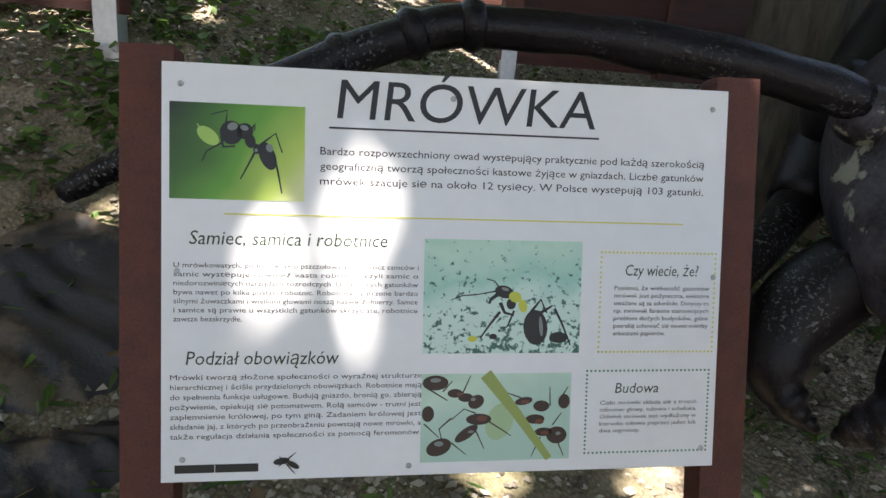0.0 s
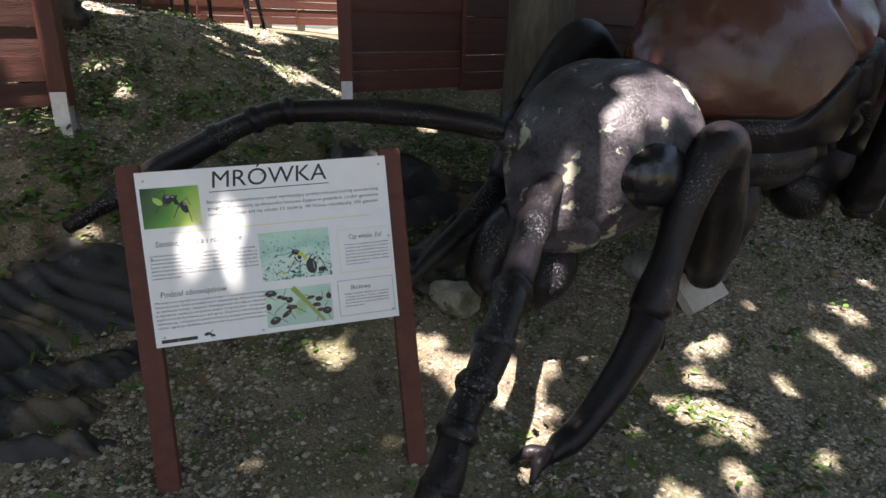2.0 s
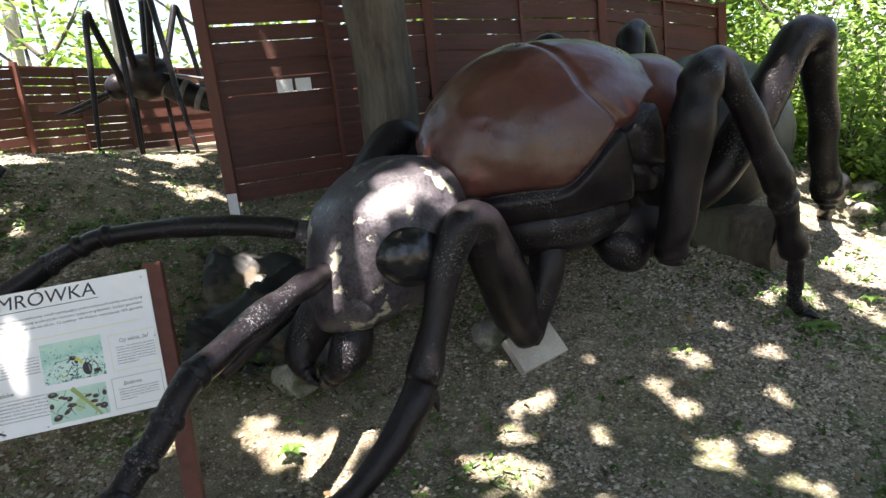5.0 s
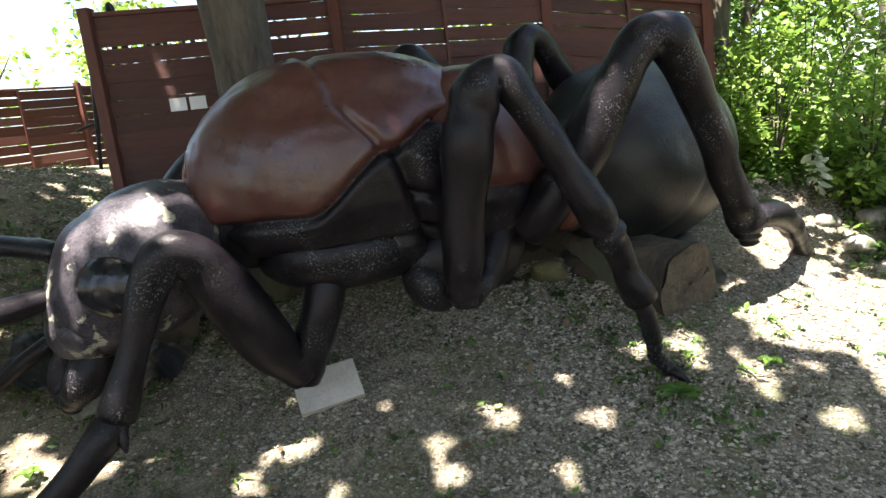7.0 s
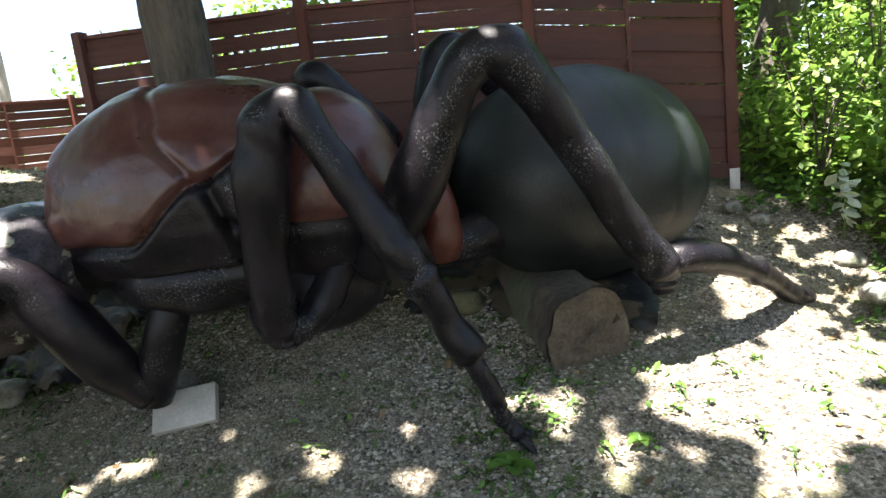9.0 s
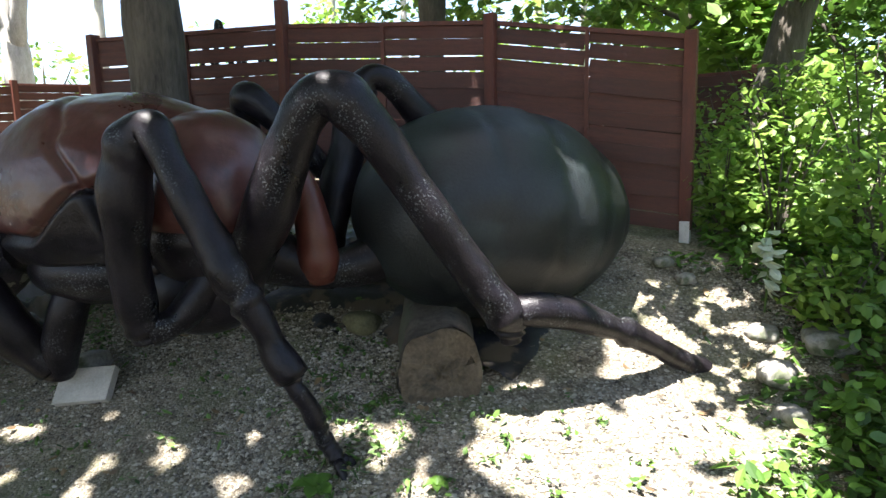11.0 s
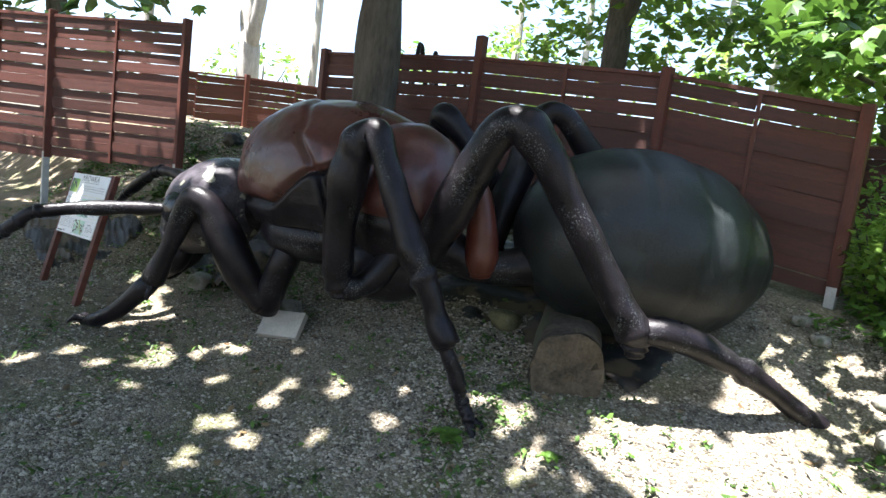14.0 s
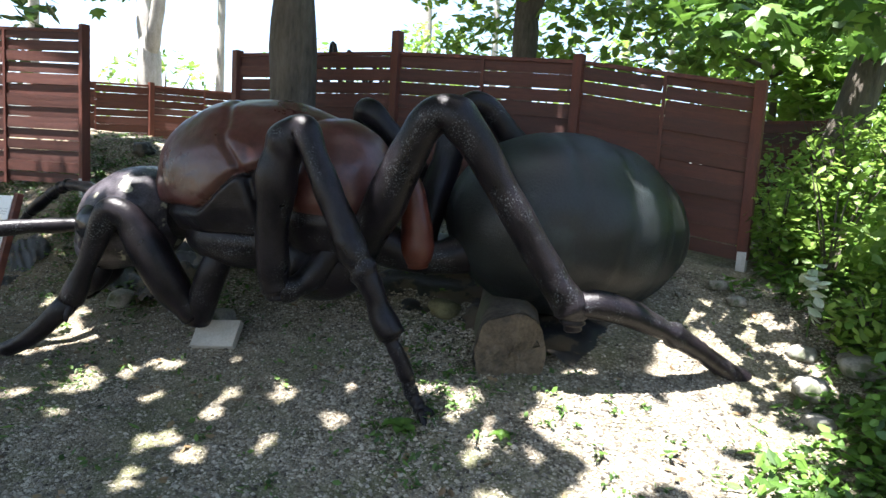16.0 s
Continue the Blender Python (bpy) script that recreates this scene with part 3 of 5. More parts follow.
class Leaves:
    def __init__(self, seed):
        self.v, self.f, self.r = [], [], random.Random(seed)

    def leaf(self, at, size, shape="plain", droop=0.3, flat=False, yaw=None):
        r = self.r
        yaw, pitch = r.uniform(0, 2 * math.pi) if yaw is None else yaw, r.uniform(-0.9, 0.5) if not flat else r.uniform(-0.2, 0.35)
        m = Euler((pitch, r.uniform(-0.7, 0.7) if not flat else r.uniform(-0.2, 0.2), yaw)).to_matrix()
        n = len(self.v)
        pts = LEAF_OUTLINES[shape]
        for x, y in pts:
            self.v.append(Vector(at) + m @ Vector((x * size, y * size, -droop * size * (y * y * 0.6 + abs(x)))))
        if shape == "maple":
            self.v.append(Vector(at) + m @ Vector((0, 0.32 * size, 0)))
            c, k = n + len(pts), len(pts)
            self.f += [(c, n + i, n + (i + 1) % k) for i in range(k)]
        else:
            self.f += [(n, n + 1, n + 2, n + 3), (n, n + 3, n + 4, n + 5)]

    def cloud(self, centre, radii, count, size, shape="plain", hollow=0.45):
        r = self.r
        made = 0
        seed = Vector((r.uniform(0, 50), r.uniform(0, 50), 0))
        while made < count:
            d = Vector((r.gauss(0, 1), r.gauss(0, 1), r.gauss(0, 1))).normalized() * r.uniform(hollow, 1.0) ** 0.5
            p = Vector((centre[0] + d.x * radii[0], centre[1] + d.y * radii[1], centre[2] + d.z * radii[2]))
            if noise.noise(p * 1.3 + seed) < -0.12 and r.random() < 0.8:
                made += 0.25
                continue
            self.leaf(p, size * r.uniform(0.6, 1.25), shape)
            made += 1

    def make(self, name, material, parent=None):
        return from_lists(name, self.v, self.f, material, parent)


def trunk_mesh(points, parent, bark, name="trunk", wobble=0.25, seed=0, sides=16):
    v, f = tube(points, 8, sides, wobble, seed)
    return from_lists(name, v, f, bark, parent, smooth=True)


def tree(at, points, clouds, label, bark=BARK, leaf=LEAF_SUNLIT, size=0.16, seed=1, shape="plain", limbs=(), group=""):
    root = empty("tree", (0, 0, 0), label, "tree", group)
    root.location = at
    inv = Vector(at)
    rel = lambda P: [(p[0] - inv.x, p[1] - inv.y, p[2] - inv.z, p[3]) for p in P]
    trunk_mesh(rel(points), root, bark, seed=seed)
    for k, l in enumerate(limbs):
        trunk_mesh(rel(l), root, bark, "limb", seed=seed + k, sides=9)
    if clouds:
        L = Leaves(seed)
        for c, r, n in clouds:
            L.cloud(Vector(c) - inv, r, n, size, shape)
        L.make("crown", leaf, root)
    return root


# gaps in the roof of leaves through which the sun reaches the ground (x, y, width) and what stands on it (x, y, z, width)
GROUND_GAPS = [(0.22, 0.40, 0.06), (0.65, 0.45, 0.13), (0.8, 0.3, 0.13), (0.93, 0.28, 0.15), (0.96, -0.21, 0.12), (1.06, 0.03, 0.12), (1.26, 0.35, 0.05), (1.47, -0.84, 0.08), (1.5, -0.5, 0.1), (1.8, -0.38, 0.065), (1.97, -0.06, 0.14), (2.01, 0.27, 0.05), (2.12, 0.54, 0.14), (2.26, -0.32, 0.065), (2.59, 0.74, 0.02), (2.91, 0.53, 0.045), (2.94, -0.05, 0.1), (3.0, 0.32, 0.055), (3.26, 0.69, 0.1), (3.27, -0.02, 0.1), (3.27, -0.37, 0.08), (3.77, 0.67, 0.05), (0.58, 1.59, 0.098), (1.72, 0.1, 0.045), (2.45, 0.2, 0.04), (3.55, 0.3, 0.04)]
SUNNY_GAPS = [(4.04, 1.24, 0.075), (4.27, 1.25, 0.06), (4.38, 1.34, 0.07), (4.37, 1.11, 0.06), (4.63, 1.05, 0.055), (4.68, 0.93, 0.06), (4.91, 1.04, 0.07), (4.94, 0.68, 0.1), (4.9, 1.7, 0.23), (4.99, 1.43, 0.29), (5.3, 1.54, 0.33), (5.5, 1.8, 0.33), (5.32, 2.28, 0.2), (5.4, 2.52, 0.35),
              (5.45, 3.0, 0.39), (5.1, 2.6, 0.12), (5.66, 2.1, 0.35), (5.41, 1.23, 0.24), (5.73, 1.48, 0.25), (5.33, 0.96, 0.075), (5.8, 2.6, 0.41), (-0.88, 0.78, 0.055), (-0.5, 0.7, 0.055)]
SIGN_GAPS = [(-0.138, -0.099, 0.785, 0.021), (-0.239, -0.096, 0.828, 0.021), (-0.167, -0.079, 0.87, 0.029), (-0.104, -0.063, 0.911, 0.017), (-0.276, -0.083, 0.889, 0.007), (-0.108, -0.047, 0.973, 0.012), (-0.048, -0.032, 1.014, 0.003), (0.041, -0.001, 1.103, -0.025)]
THING_GAPS = [(1.68, 0.33, 1.36, 0.15), (1.50, 0.26, 1.28, 0.13), (1.36, 0.20, 1.19, 0.10), (1.19, 0.20, 1.0, 0.09), (1.07, 0.0, 0.98, 0.05), (1.25, 0.15, 0.79, 0.05),
              (3.46, 0.56, 1.79, 0.04), (4.22, 0.92, 1.92, 0.05), (4.66, 1.29, 1.36, 0.09), (4.82, 1.48, 1.01, 0.07), (5.16, 1.78, 0.76, 0.06), (5.45, 2.2, 0.55, 0.12),
              (0.9, 2.3, 1.4, 0.08)]


def canopy(seed):
    """Unseen roof of maple leaves added to shade the bank, gaps placed for sun."""
    L = Leaves(seed)
    r = L.r
    S = np.array(SUN_DIR)
    gaps = [(x, y, gz(x, y), w) for x, y, w in GROUND_GAPS + SUNNY_GAPS] + SIGN_GAPS + THING_GAPS
    for _ in range(75):
        x = r.uniform(-3.6, -1.1)
        gaps.append((x, 1.2 + 0.59 * (x + 1.06), r.uniform(1.7, 2.8), r.uniform(0.06, 0.2)))
    for _ in range(22):
        gaps.append((r.uniform(-3.0, 0.8), r.uniform(2.4, 7.5), 1.5, r.uniform(0.12, 0.32)))
    for _ in range(5):
        x = r.uniform(1.5, 5.0)
        gaps.append((x, 2.06 + 0.39 * x, r.uniform(1.4, 2.5), r.uniform(0.01, 0.03)))
    G = np.array(gaps)
    K = np.array([0.31] * len(GROUND_GAPS + SUNNY_GAPS) + [0.265] * len(SIGN_GAPS) + [0.31] * (len(gaps) - len(GROUND_GAPS + SUNNY_GAPS + SIGN_GAPS)))
    for _ in range(86000):
        p = Vector((r.uniform(-9.5, 8.5), r.uniform(-8.5, 8.0), 0))
        p.z = 6.2 + 2.2 * r.random() + 0.9 * noise.noise(p * 0.35)
        if noise.noise(p * 0.3 + Vector((7, 3, 0))) > 0.25 + 0.12 * min(p.x + 9.5, 8.5 - p.x, p.y + 8.5, 8.0 - p.y):
            continue
        size = r.uniform(0.2, 0.34)
        tx, ty = p.x + 0.094 * (p.z - 1), p.y + 0.281 * (p.z - 1)
        if tx > 5.65 and ty > 1.1 and not (tx > 6.25 and ty < 3.5 and r.random() < 0.85) or (ty > 2.5 and tx < 0.6 and r.random() < 0.6) or (tx < -2.9 and ty > 1.6 and r.random() < 0.93) or (tx < -3.6 and r.random() < 0.75):
            continue
        yaw = r.uniform(0, 2 * math.pi)
        middle = p + Vector((-math.sin(yaw), math.cos(yaw), 0)) * 0.5 * size
        off = G[:, :3] - np.array(middle)
        along = off @ S
        d = np.linalg.norm(off - along[:, None] * S, axis=1)
        if (d < G[:, 3] * 0.66 + size * K).any():
            continue
        L.leaf(p, size, "plain", 0.2, flat=True, yaw=yaw)
    return L


T1 = Vector((1.61, 1.96, gz(1.61, 1.96)))
oak = empty("tree", T1, "tall dark-barked tree standing in front of the fence", "tree")
trunk_mesh([(0, 0, -0.25, 0.30), (0, 0, 0.1, 0.25), (0.01, 0.01, 1.2, 0.215), (-0.02, 0.02, 3.0, 0.20), (0.02, 0.0, 5.0, 0.17), (0.0, 0.1, 7.2, 0.05)], oak, BARK, seed=3, sides=24)
for k, (dx, dy, dz) in enumerate(((-4.5, -2.5, 5.6), (3.8, -3.6, 5.6), (-1.5, -6.0, 5.8), (-3.5, 3.0, 5.6), (3.5, 2.2, 5.7), (0.8, -3.0, 5.2))):
    trunk_mesh([(0, 0, 3.8 + 0.15 * k, 0.10), (dx * 0.4, dy * 0.4, 4.9, 0.07), (dx, dy, dz, 0.02)], oak, BARK, "limb", seed=k, sides=9)
roof = canopy(11)
roof.v = [v - T1 for v in roof.v]
roof.make("crown", LEAF, oak)
for k, (c, r, n, size) in enumerate((((1.66, -0.01, 2.50), (0.22, 0.2, 0.13), 12, 0.15), ((1.93, 0.50, 2.64), (0.25, 0.2, 0.13), 14, 0.15), ((-0.76, -1.16, 2.39), (0.7, 0.4, 0.22), 16, 0.17))):
    low = Leaves(5 + k)
    low.cloud(c, r, n, size, "maple")
    tagged(low.make("leaf_spray", LEAF_SUNLIT, oak), kind="stuff")
trunk_mesh([(0, 0, 3.2, 0.05), (-0.3, -0.8, 2.85, 0.02), (-0.9, -1.4, 2.6, 0.006)], oak, BARK, "twig", seed=9, sides=7)

# maple by the end of the fence, one bough hanging over the ant
mp = (5.75, 5.3, gz(5.75, 5.3))
tree(mp, [(5.72, 5.3, 0.8, 0.26), (5.75, 5.3, 1.6, 0.2), (5.9, 5.4, 2.6, 0.17), (6.25, 5.5, 4.2, 0.13), (6.4, 5.6, 6.0, 0.05)],
     [((5.75, 2.35, 2.74), (0.75, 0.75, 0.26), 190), ((6.3, 3.0, 2.85), (0.8, 0.7, 0.35), 330), ((6.5, 4.4, 3.2), (1.0, 0.9, 0.6), 460), ((5.2, 4.9, 3.5), (1.1, 0.8, 0.5), 330), ((5.2, 6.3, 4.4), (1.5, 1.0, 0.7), 420), ((6.2, 5.6, 4.8), (2.0, 1.8, 1.3), 500)],
     "maple with broad green leaves leaning beside the fence end", leaf=LEAF, size=0.145, seed=21, shape="maple",
     limbs=[[(5.95, 5.42, 2.9, 0.08), (6.3, 4.2, 3.2, 0.04), (6.1, 3.0, 2.95, 0.02), (5.7, 2.1, 2.75, 0.006)]])

# trees beyond the fence
tree((1.06, 7.0, gz(1.06, 7)), [(1.06, 7, 1.3, 0.25), (1.08, 7, 3.0, 0.21), (1.1, 7.0, 4.2, 0.19), (0.75, 7.1, 6.0, 0.11), (0.5, 7.1, 7.5, 0.05)],
     [((0.2, 7.4, 5.3), (2.0, 1.4, 1.0), 700), ((2.4, 7.4, 5.0), (1.8, 1.4, 1.0), 650), ((3.6, 8.2, 4.2), (1.2, 1.0, 0.7), 420), ((0.1, 7.6, 4.0), (1.1, 0.8, 0.5), 320), ((2.3, 7.7, 3.9), (1.2, 0.8, 0.6), 460)],
     "forked dark tree behind the fence", size=0.2, seed=31, limbs=[[(1.1, 7.0, 4.0, 0.15), (1.5, 7.0, 5.2, 0.11), (1.9, 7.1, 7.2, 0.04)]])
tree((-9.7, 6.4, 1.5), [(-9.7, 6.4, 1.3, 0.36), (-9.75, 6.4, 3.6, 0.31), (-10.0, 6.4, 5.2, 0.22), (-10.4, 6.4, 8.0, 0.1)], [((-10.5, 6.6, 8.2), (2.4, 2.0, 1.6), 420)],
     "pale forked trunk beyond the upper clearing", bark=PALE_BARK, size=0.3, seed=32, limbs=[[(-9.75, 6.4, 4.2, 0.2), (-9.3, 6.4, 5.8, 0.15), (-9.0, 6.5, 8.0, 0.08)]])
for k, (x, y, h, rad) in enumerate(((-10.6, 8.9, 9.0, 0.13), (-13.5, 5.0, 13.0, 0.16), (-1.4, 17.0, 10, 0.17), (-0.5, 18.5, 10, 0.12), (-6.5, 13.5, 9, 0.15), (3.4, 17.0, 10, 0.2), (-4.6, 14.5, 9, 0.12))):
    z = gz(x, y)
    tree((x, y, z), [(x, y, z - 0.2, rad), (x + 0.1, y, z + h * 0.5, rad * 0.8), (x - 0.2, y, z + h, rad * 0.2)], [((x, y, z + h * 0.8), (2.2, 2.0, 1.8), 380)],
         "slender pale-stemmed tree in the distance", bark=PALE_BARK, size=0.32, seed=40 + k, group="distant trees")
# unseen dark-leaved trees round the near side of the clearing, added to block skylight
for k in (0, 1, 2, 3, 5, 7, 9, 10, 11, 12):
    a = math.pi * (0.93 + 1.1 * k / 12)
    x, y = 2.5 + 13.5 * math.cos(a), -0.5 + 11.5 * math.sin(a)
    g = gz(x, y)
    tree((x, y, g), [(x, y, g - 0.2, 0.22), (x + 0.1, y, g + 3, 0.18), (x, y + 0.1, g + 7.5, 0.05)], [((x, y, g + 3.8), (2.9, 2.6, 3.4), 700), ((x, y, g + 7.2), (2.8, 2.6, 1.6), 450)],
         "unseen leafy tree added to block low skylight", leaf=LEAF_DARK, size=0.5, seed=300 + k, group="trees along the path")
# leafy woodland edge
WOODS = [(6.8, 8.5, 2.6, 1.5, 2.2, 1500), (8.6, 7.2, 2.4, 1.6, 2.4, 1700), (10.2, 6.0, 2.2, 1.6, 2.4, 1500), (7.4, 11.0, 3.6, 2.2, 3.2, 1600), (11.5, 9.5, 3.6, 2.6, 3.2, 1500),
         (4.5, 14.0, 4.6, 2.4, 2.4, 900), (1.2, 15.5, 5.0, 2.6, 2.2, 900), (-3.0, 16.5, 5.2, 2.4, 2.6, 800), (-7.0, 15.0, 4.2, 2.2, 2.8, 900), (-10.5, 12.5, 3.6, 2.2, 2.6, 800), (-5.2, 12.0, 4.0, 1.3, 2.0, 500),
         (-14.0, 9.0, 3.4, 2.2, 2.0, 600), (13.5, 6.5, 3.0, 2.2, 2.6, 900), (9.0, 4.4, 1.4, 1.2, 1.3, 900),
         (8.4, 10.0, 5.2, 2.6, 2.6, 1700), (6.2, 10.6, 5.4, 1.8, 2.0, 1500), (4.3, 9.4, 3.7, 1.5, 1.1, 1500), (5.9, 8.9, 3.5, 1.2, 1.2, 1300), (4.6, 11.4, 5.6, 1.8, 1.8, 1300), (2.8, 13.2, 6.0, 2.0, 1.8, 900), (7.2, 8.4, 5.6, 1.6, 1.6, 1200), (11.0, 7.6, 5.0, 2.4, 2.4, 1500), (4.8, 12.6, 6.2, 2.6, 1.8, 1200)]
for k, (x, y, z, rad, h, n) in enumerate(WOODS):
    g = gz(x, y)
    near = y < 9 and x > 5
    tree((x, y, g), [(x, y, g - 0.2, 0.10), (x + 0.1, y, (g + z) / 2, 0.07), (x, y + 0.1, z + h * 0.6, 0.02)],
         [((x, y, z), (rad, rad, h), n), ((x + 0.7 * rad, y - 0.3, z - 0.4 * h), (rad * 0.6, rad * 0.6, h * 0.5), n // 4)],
         "bright green leafy tree at the woodland edge", leaf=LEAF if near else LEAF_SUNLIT, size=0.15 if near else 0.26, seed=60 + k, group="woodland edge",
         limbs=[[(x, y, z - 0.2 * h, 0.05), (x + 0.5 * rad, y, z + 0.2 * h, 0.03), (x + 0.8 * rad, y, z + 0.5 * h, 0.01)], [(x, y, z - 0.1 * h, 0.05), (x - 0.5 * rad, y, z + 0.3 * h, 0.03), (x - 0.7 * rad, y, z + 0.6 * h, 0.01)]])


def bush(at, rad, h, n, label, leaf=LEAF, size=0.09, seed=1):
    root = empty("bush", (at[0], at[1], gz(*at)), label, "bush", "bushes by the fence end")
    r = random.Random(seed)
    for k in range(7):
        a, t = r.uniform(0, 6.28), r.uniform(0.4, 0.9)
        trunk_mesh([(0, 0, -0.05, 0.012), (math.cos(a) * rad * t * 0.5, math.sin(a) * rad * t * 0.5, h * 0.55, 0.009), (math.cos(a) * rad * t, math.sin(a) * rad * t, h * r.uniform(0.8, 1.1), 0.003)], root, BARK, "stem", sides=5)
    L = Leaves(seed)
    L.cloud((0, 0, h * 0.55), (rad, rad, h * 0.55), n, size, hollow=0.1)
    L.make("foliage", leaf, root)
    return root


for k, (x, y, rad, h, n) in enumerate(((5.95, 4.0, 0.55, 0.9, 900), (6.6, 3.6, 0.6, 0.8, 900), (6.5, 4.6, 0.8, 1.5, 1300), (7.3, 3.9, 0.8, 1.2, 1200), (7.4, 5.3, 1.0, 1.9, 1500),
                                       (6.85, 2.7, 0.5, 0.55, 700), (7.6, 2.6, 0.7, 0.8, 800), (8.4, 3.8, 0.9, 1.4, 900), (5.6, 4.6, 0.5, 0.8, 600), (5.8, 6.4, 0.9, 1.4, 900), (6.35, 3.1, 0.35, 0.45, 500), (5.55, 4.05, 0.35, 0.7, 500), (6.05, 4.6, 0.6, 1.3, 900), (5.5, 5.4, 0.6, 1.1, 700), (6.7, 2.1, 0.4, 0.4, 500), (7.1, 1.5, 0.5, 0.5, 600), (7.8, 1.8, 0.6, 0.7, 600))):
    # bushes farther back take the paler leaves, whose colour stands in for sunlight
    bush((x, y), rad, h, n, leaf=LEAF_SUNLIT if y > 2.9 else LEAF, label="fresh green bush with small leaves on the bank", seed=100 + k)


# ---- sign ----
def flat_mat(name, colour, rough=0.45):
    return material(name, tuple(c * 0.92 for c in colour), colour, 20, rough, bump=0.02)


INK = flat_mat("black_print", (0.02, 0.02, 0.02))
GREEN_INK = flat_mat("dark_green_print", (0.03, 0.06, 0.03))
YELLOW = flat_mat("yellow_print", (0.75, 0.72, 0.18))
TEAL_INK = flat_mat("green_dotted_print", (0.06, 0.26, 0.16))


def photo_print(name, stops, along, start, span, wave=0.35, scale=9.0, grain=0.0, speck=None):
    """Printed picture: a blurred blend of colours running along one direction of the panel, with soft waves and darker specks."""
    m = bpy.data.materials.new(name)
    m.use_nodes = True
    n, l = m.node_tree.nodes, m.node_tree.links
    b = n["Principled BSDF"]
    co = n.new("ShaderNodeTexCoord")
    dot = n.new("ShaderNodeVectorMath")
    dot.operation = "DOT_PRODUCT"
    dot.inputs[1].default_value = (*along, 0)
    l.new(co.outputs["Object"], dot.inputs[0])
    way = n.new("ShaderNodeMapRange")
    way.inputs[1].default_value, way.inputs[2].default_value = start, start + span
    way.clamp = False
    l.new(dot.outputs["Value"], way.inputs[0])
    cloud = n.new("ShaderNodeTexNoise")
    cloud.inputs["Scale"].default_value, cloud.inputs["Detail"].default_value = scale, 2.0 + 4 * grain
    l.new(co.outputs["Object"], cloud.inputs["Vector"])
    add = n.new("ShaderNodeMath")
    add.operation = "MULTIPLY_ADD"
    l.new(cloud.outputs[0], add.inputs[0])
    add.inputs[1].default_value = wave
    l.new(way.outputs[0], add.inputs[2])
    ramp = n.new("ShaderNodeValToRGB")
    e = ramp.color_ramp.elements
    e[0].position, e[0].color = stops[0][0], (*stops[0][1], 1)
    e[1].position, e[1].color = stops[-1][0], (*stops[-1][1], 1)
    for p, c in stops[1:-1]:
        e.new(p).color = (*c, 1)
    l.new(add.outputs[0], ramp.inputs[0])
    colour = ramp.outputs[0]
    if speck:
        spots = n.new("ShaderNodeTexNoise")
        spots.inputs["Scale"].default_value, spots.inputs["Detail"].default_value = 120.0, 4.0
        l.new(co.outputs["Object"], spots.inputs["Vector"])
        low = n.new("ShaderNodeMath")
        low.operation = "MULTIPLY_ADD"
        l.new(way.outputs[0], low.inputs[0])
        low.inputs[1].default_value = 0.16
        l.new(spots.outputs[0], low.inputs[2])
        sharp = n.new("ShaderNodeMapRange")
        sharp.inputs[1].default_value, sharp.inputs[2].default_value = 0.66, 0.74
        l.new(low.outputs[0], sharp.inputs[0])
        mx = n.new("ShaderNodeMix")
        mx.data_type = "RGBA"
        l.new(sharp.outputs[0], mx.inputs[0])
        l.new(colour, mx.inputs[6])
        mx.inputs[7].default_value = (*speck, 1)
        colour = mx.outputs[2]
    l.new(colour, b.inputs["Base Color"])
    b.inputs["Roughness"].default_value = 0.4
    return m


PHOTO_A = photo_print("green_photo_print", [(0.20, (0.012, 0.022, 0.010)), (0.42, (0.05, 0.16, 0.02)), (0.62, (0.13, 0.38, 0.04)), (0.86, (0.55, 0.72, 0.14)), (1.05, (0.80, 0.84, 0.40))], (0.8, -0.6), -0.47, 0.26, 0.35, 7.0)
PHOTO_B = photo_print("aqua_photo_print", [(0.15, (0.30, 0.62, 0.44)), (0.45, (0.55, 0.78, 0.64)), (0.75, (0.36, 0.66, 0.56)), (1.1, (0.62, 0.82, 0.74))], (0.1, -1.0), -0.06, 0.17, 0.7, 14.0, 0.6, (0.05, 0.16, 0.13))
PHOTO_C = photo_print("pale_photo_print", [(0.1, (0.40, 0.62, 0.48)), (0.55, (0.60, 0.80, 0.66)), (1.0, (0.45, 0.66, 0.56))], (0.3, -1.0), 0.13, 0.15, 0.6, 16.0, 0.4)
W, H = 0.841, 0.594
sign = empty("information_sign", label="white printed information sign on two brown wooden posts", category="sign")
right = Vector((0.825, 0.075, 0.030)).normalized()
down = Vector((0.03, -0.145, -0.565))
down = (down - right * down.dot(right)).normalized()
face = right.cross(-down).normalized()
SM = Matrix((right, -down, face)).transposed().to_4x4()
SM.translation = Vector((0.022, -0.067, 0.857))
sign.matrix_basis = SM


def at_uv(u, v):
    return (u - 0.5) * W, (0.5 - v) * H


bm = bmesh.new()
add_box(bm, (W, H, 0.006), Matrix(), 0.0015)
part("panel", bm, BOARD, sign, "white printed aluminium panel", smooth=False)
for s in (-1, 1):
    foot = -1.15 if s < 0 else -1.18
    bm = bmesh.new()
    add_box(bm, (0.075, H / 2 + 0.025 - foot, 0.05), Matrix.Translation((s * (W / 2 + 0.022), (H / 2 + 0.025 + foot) / 2, -0.030)), 0.006)
    part("post", bm, POST, sign, smooth=False)
for v in (0.1, 0.9):
    bm = bmesh.new()
    add_box(bm, (W - 0.03, 0.06, 0.022), Matrix.Translation((0, at_uv(0, v)[1], -0.016)), 0.003)
    part("crossbar", bm, POST, sign, smooth=False)
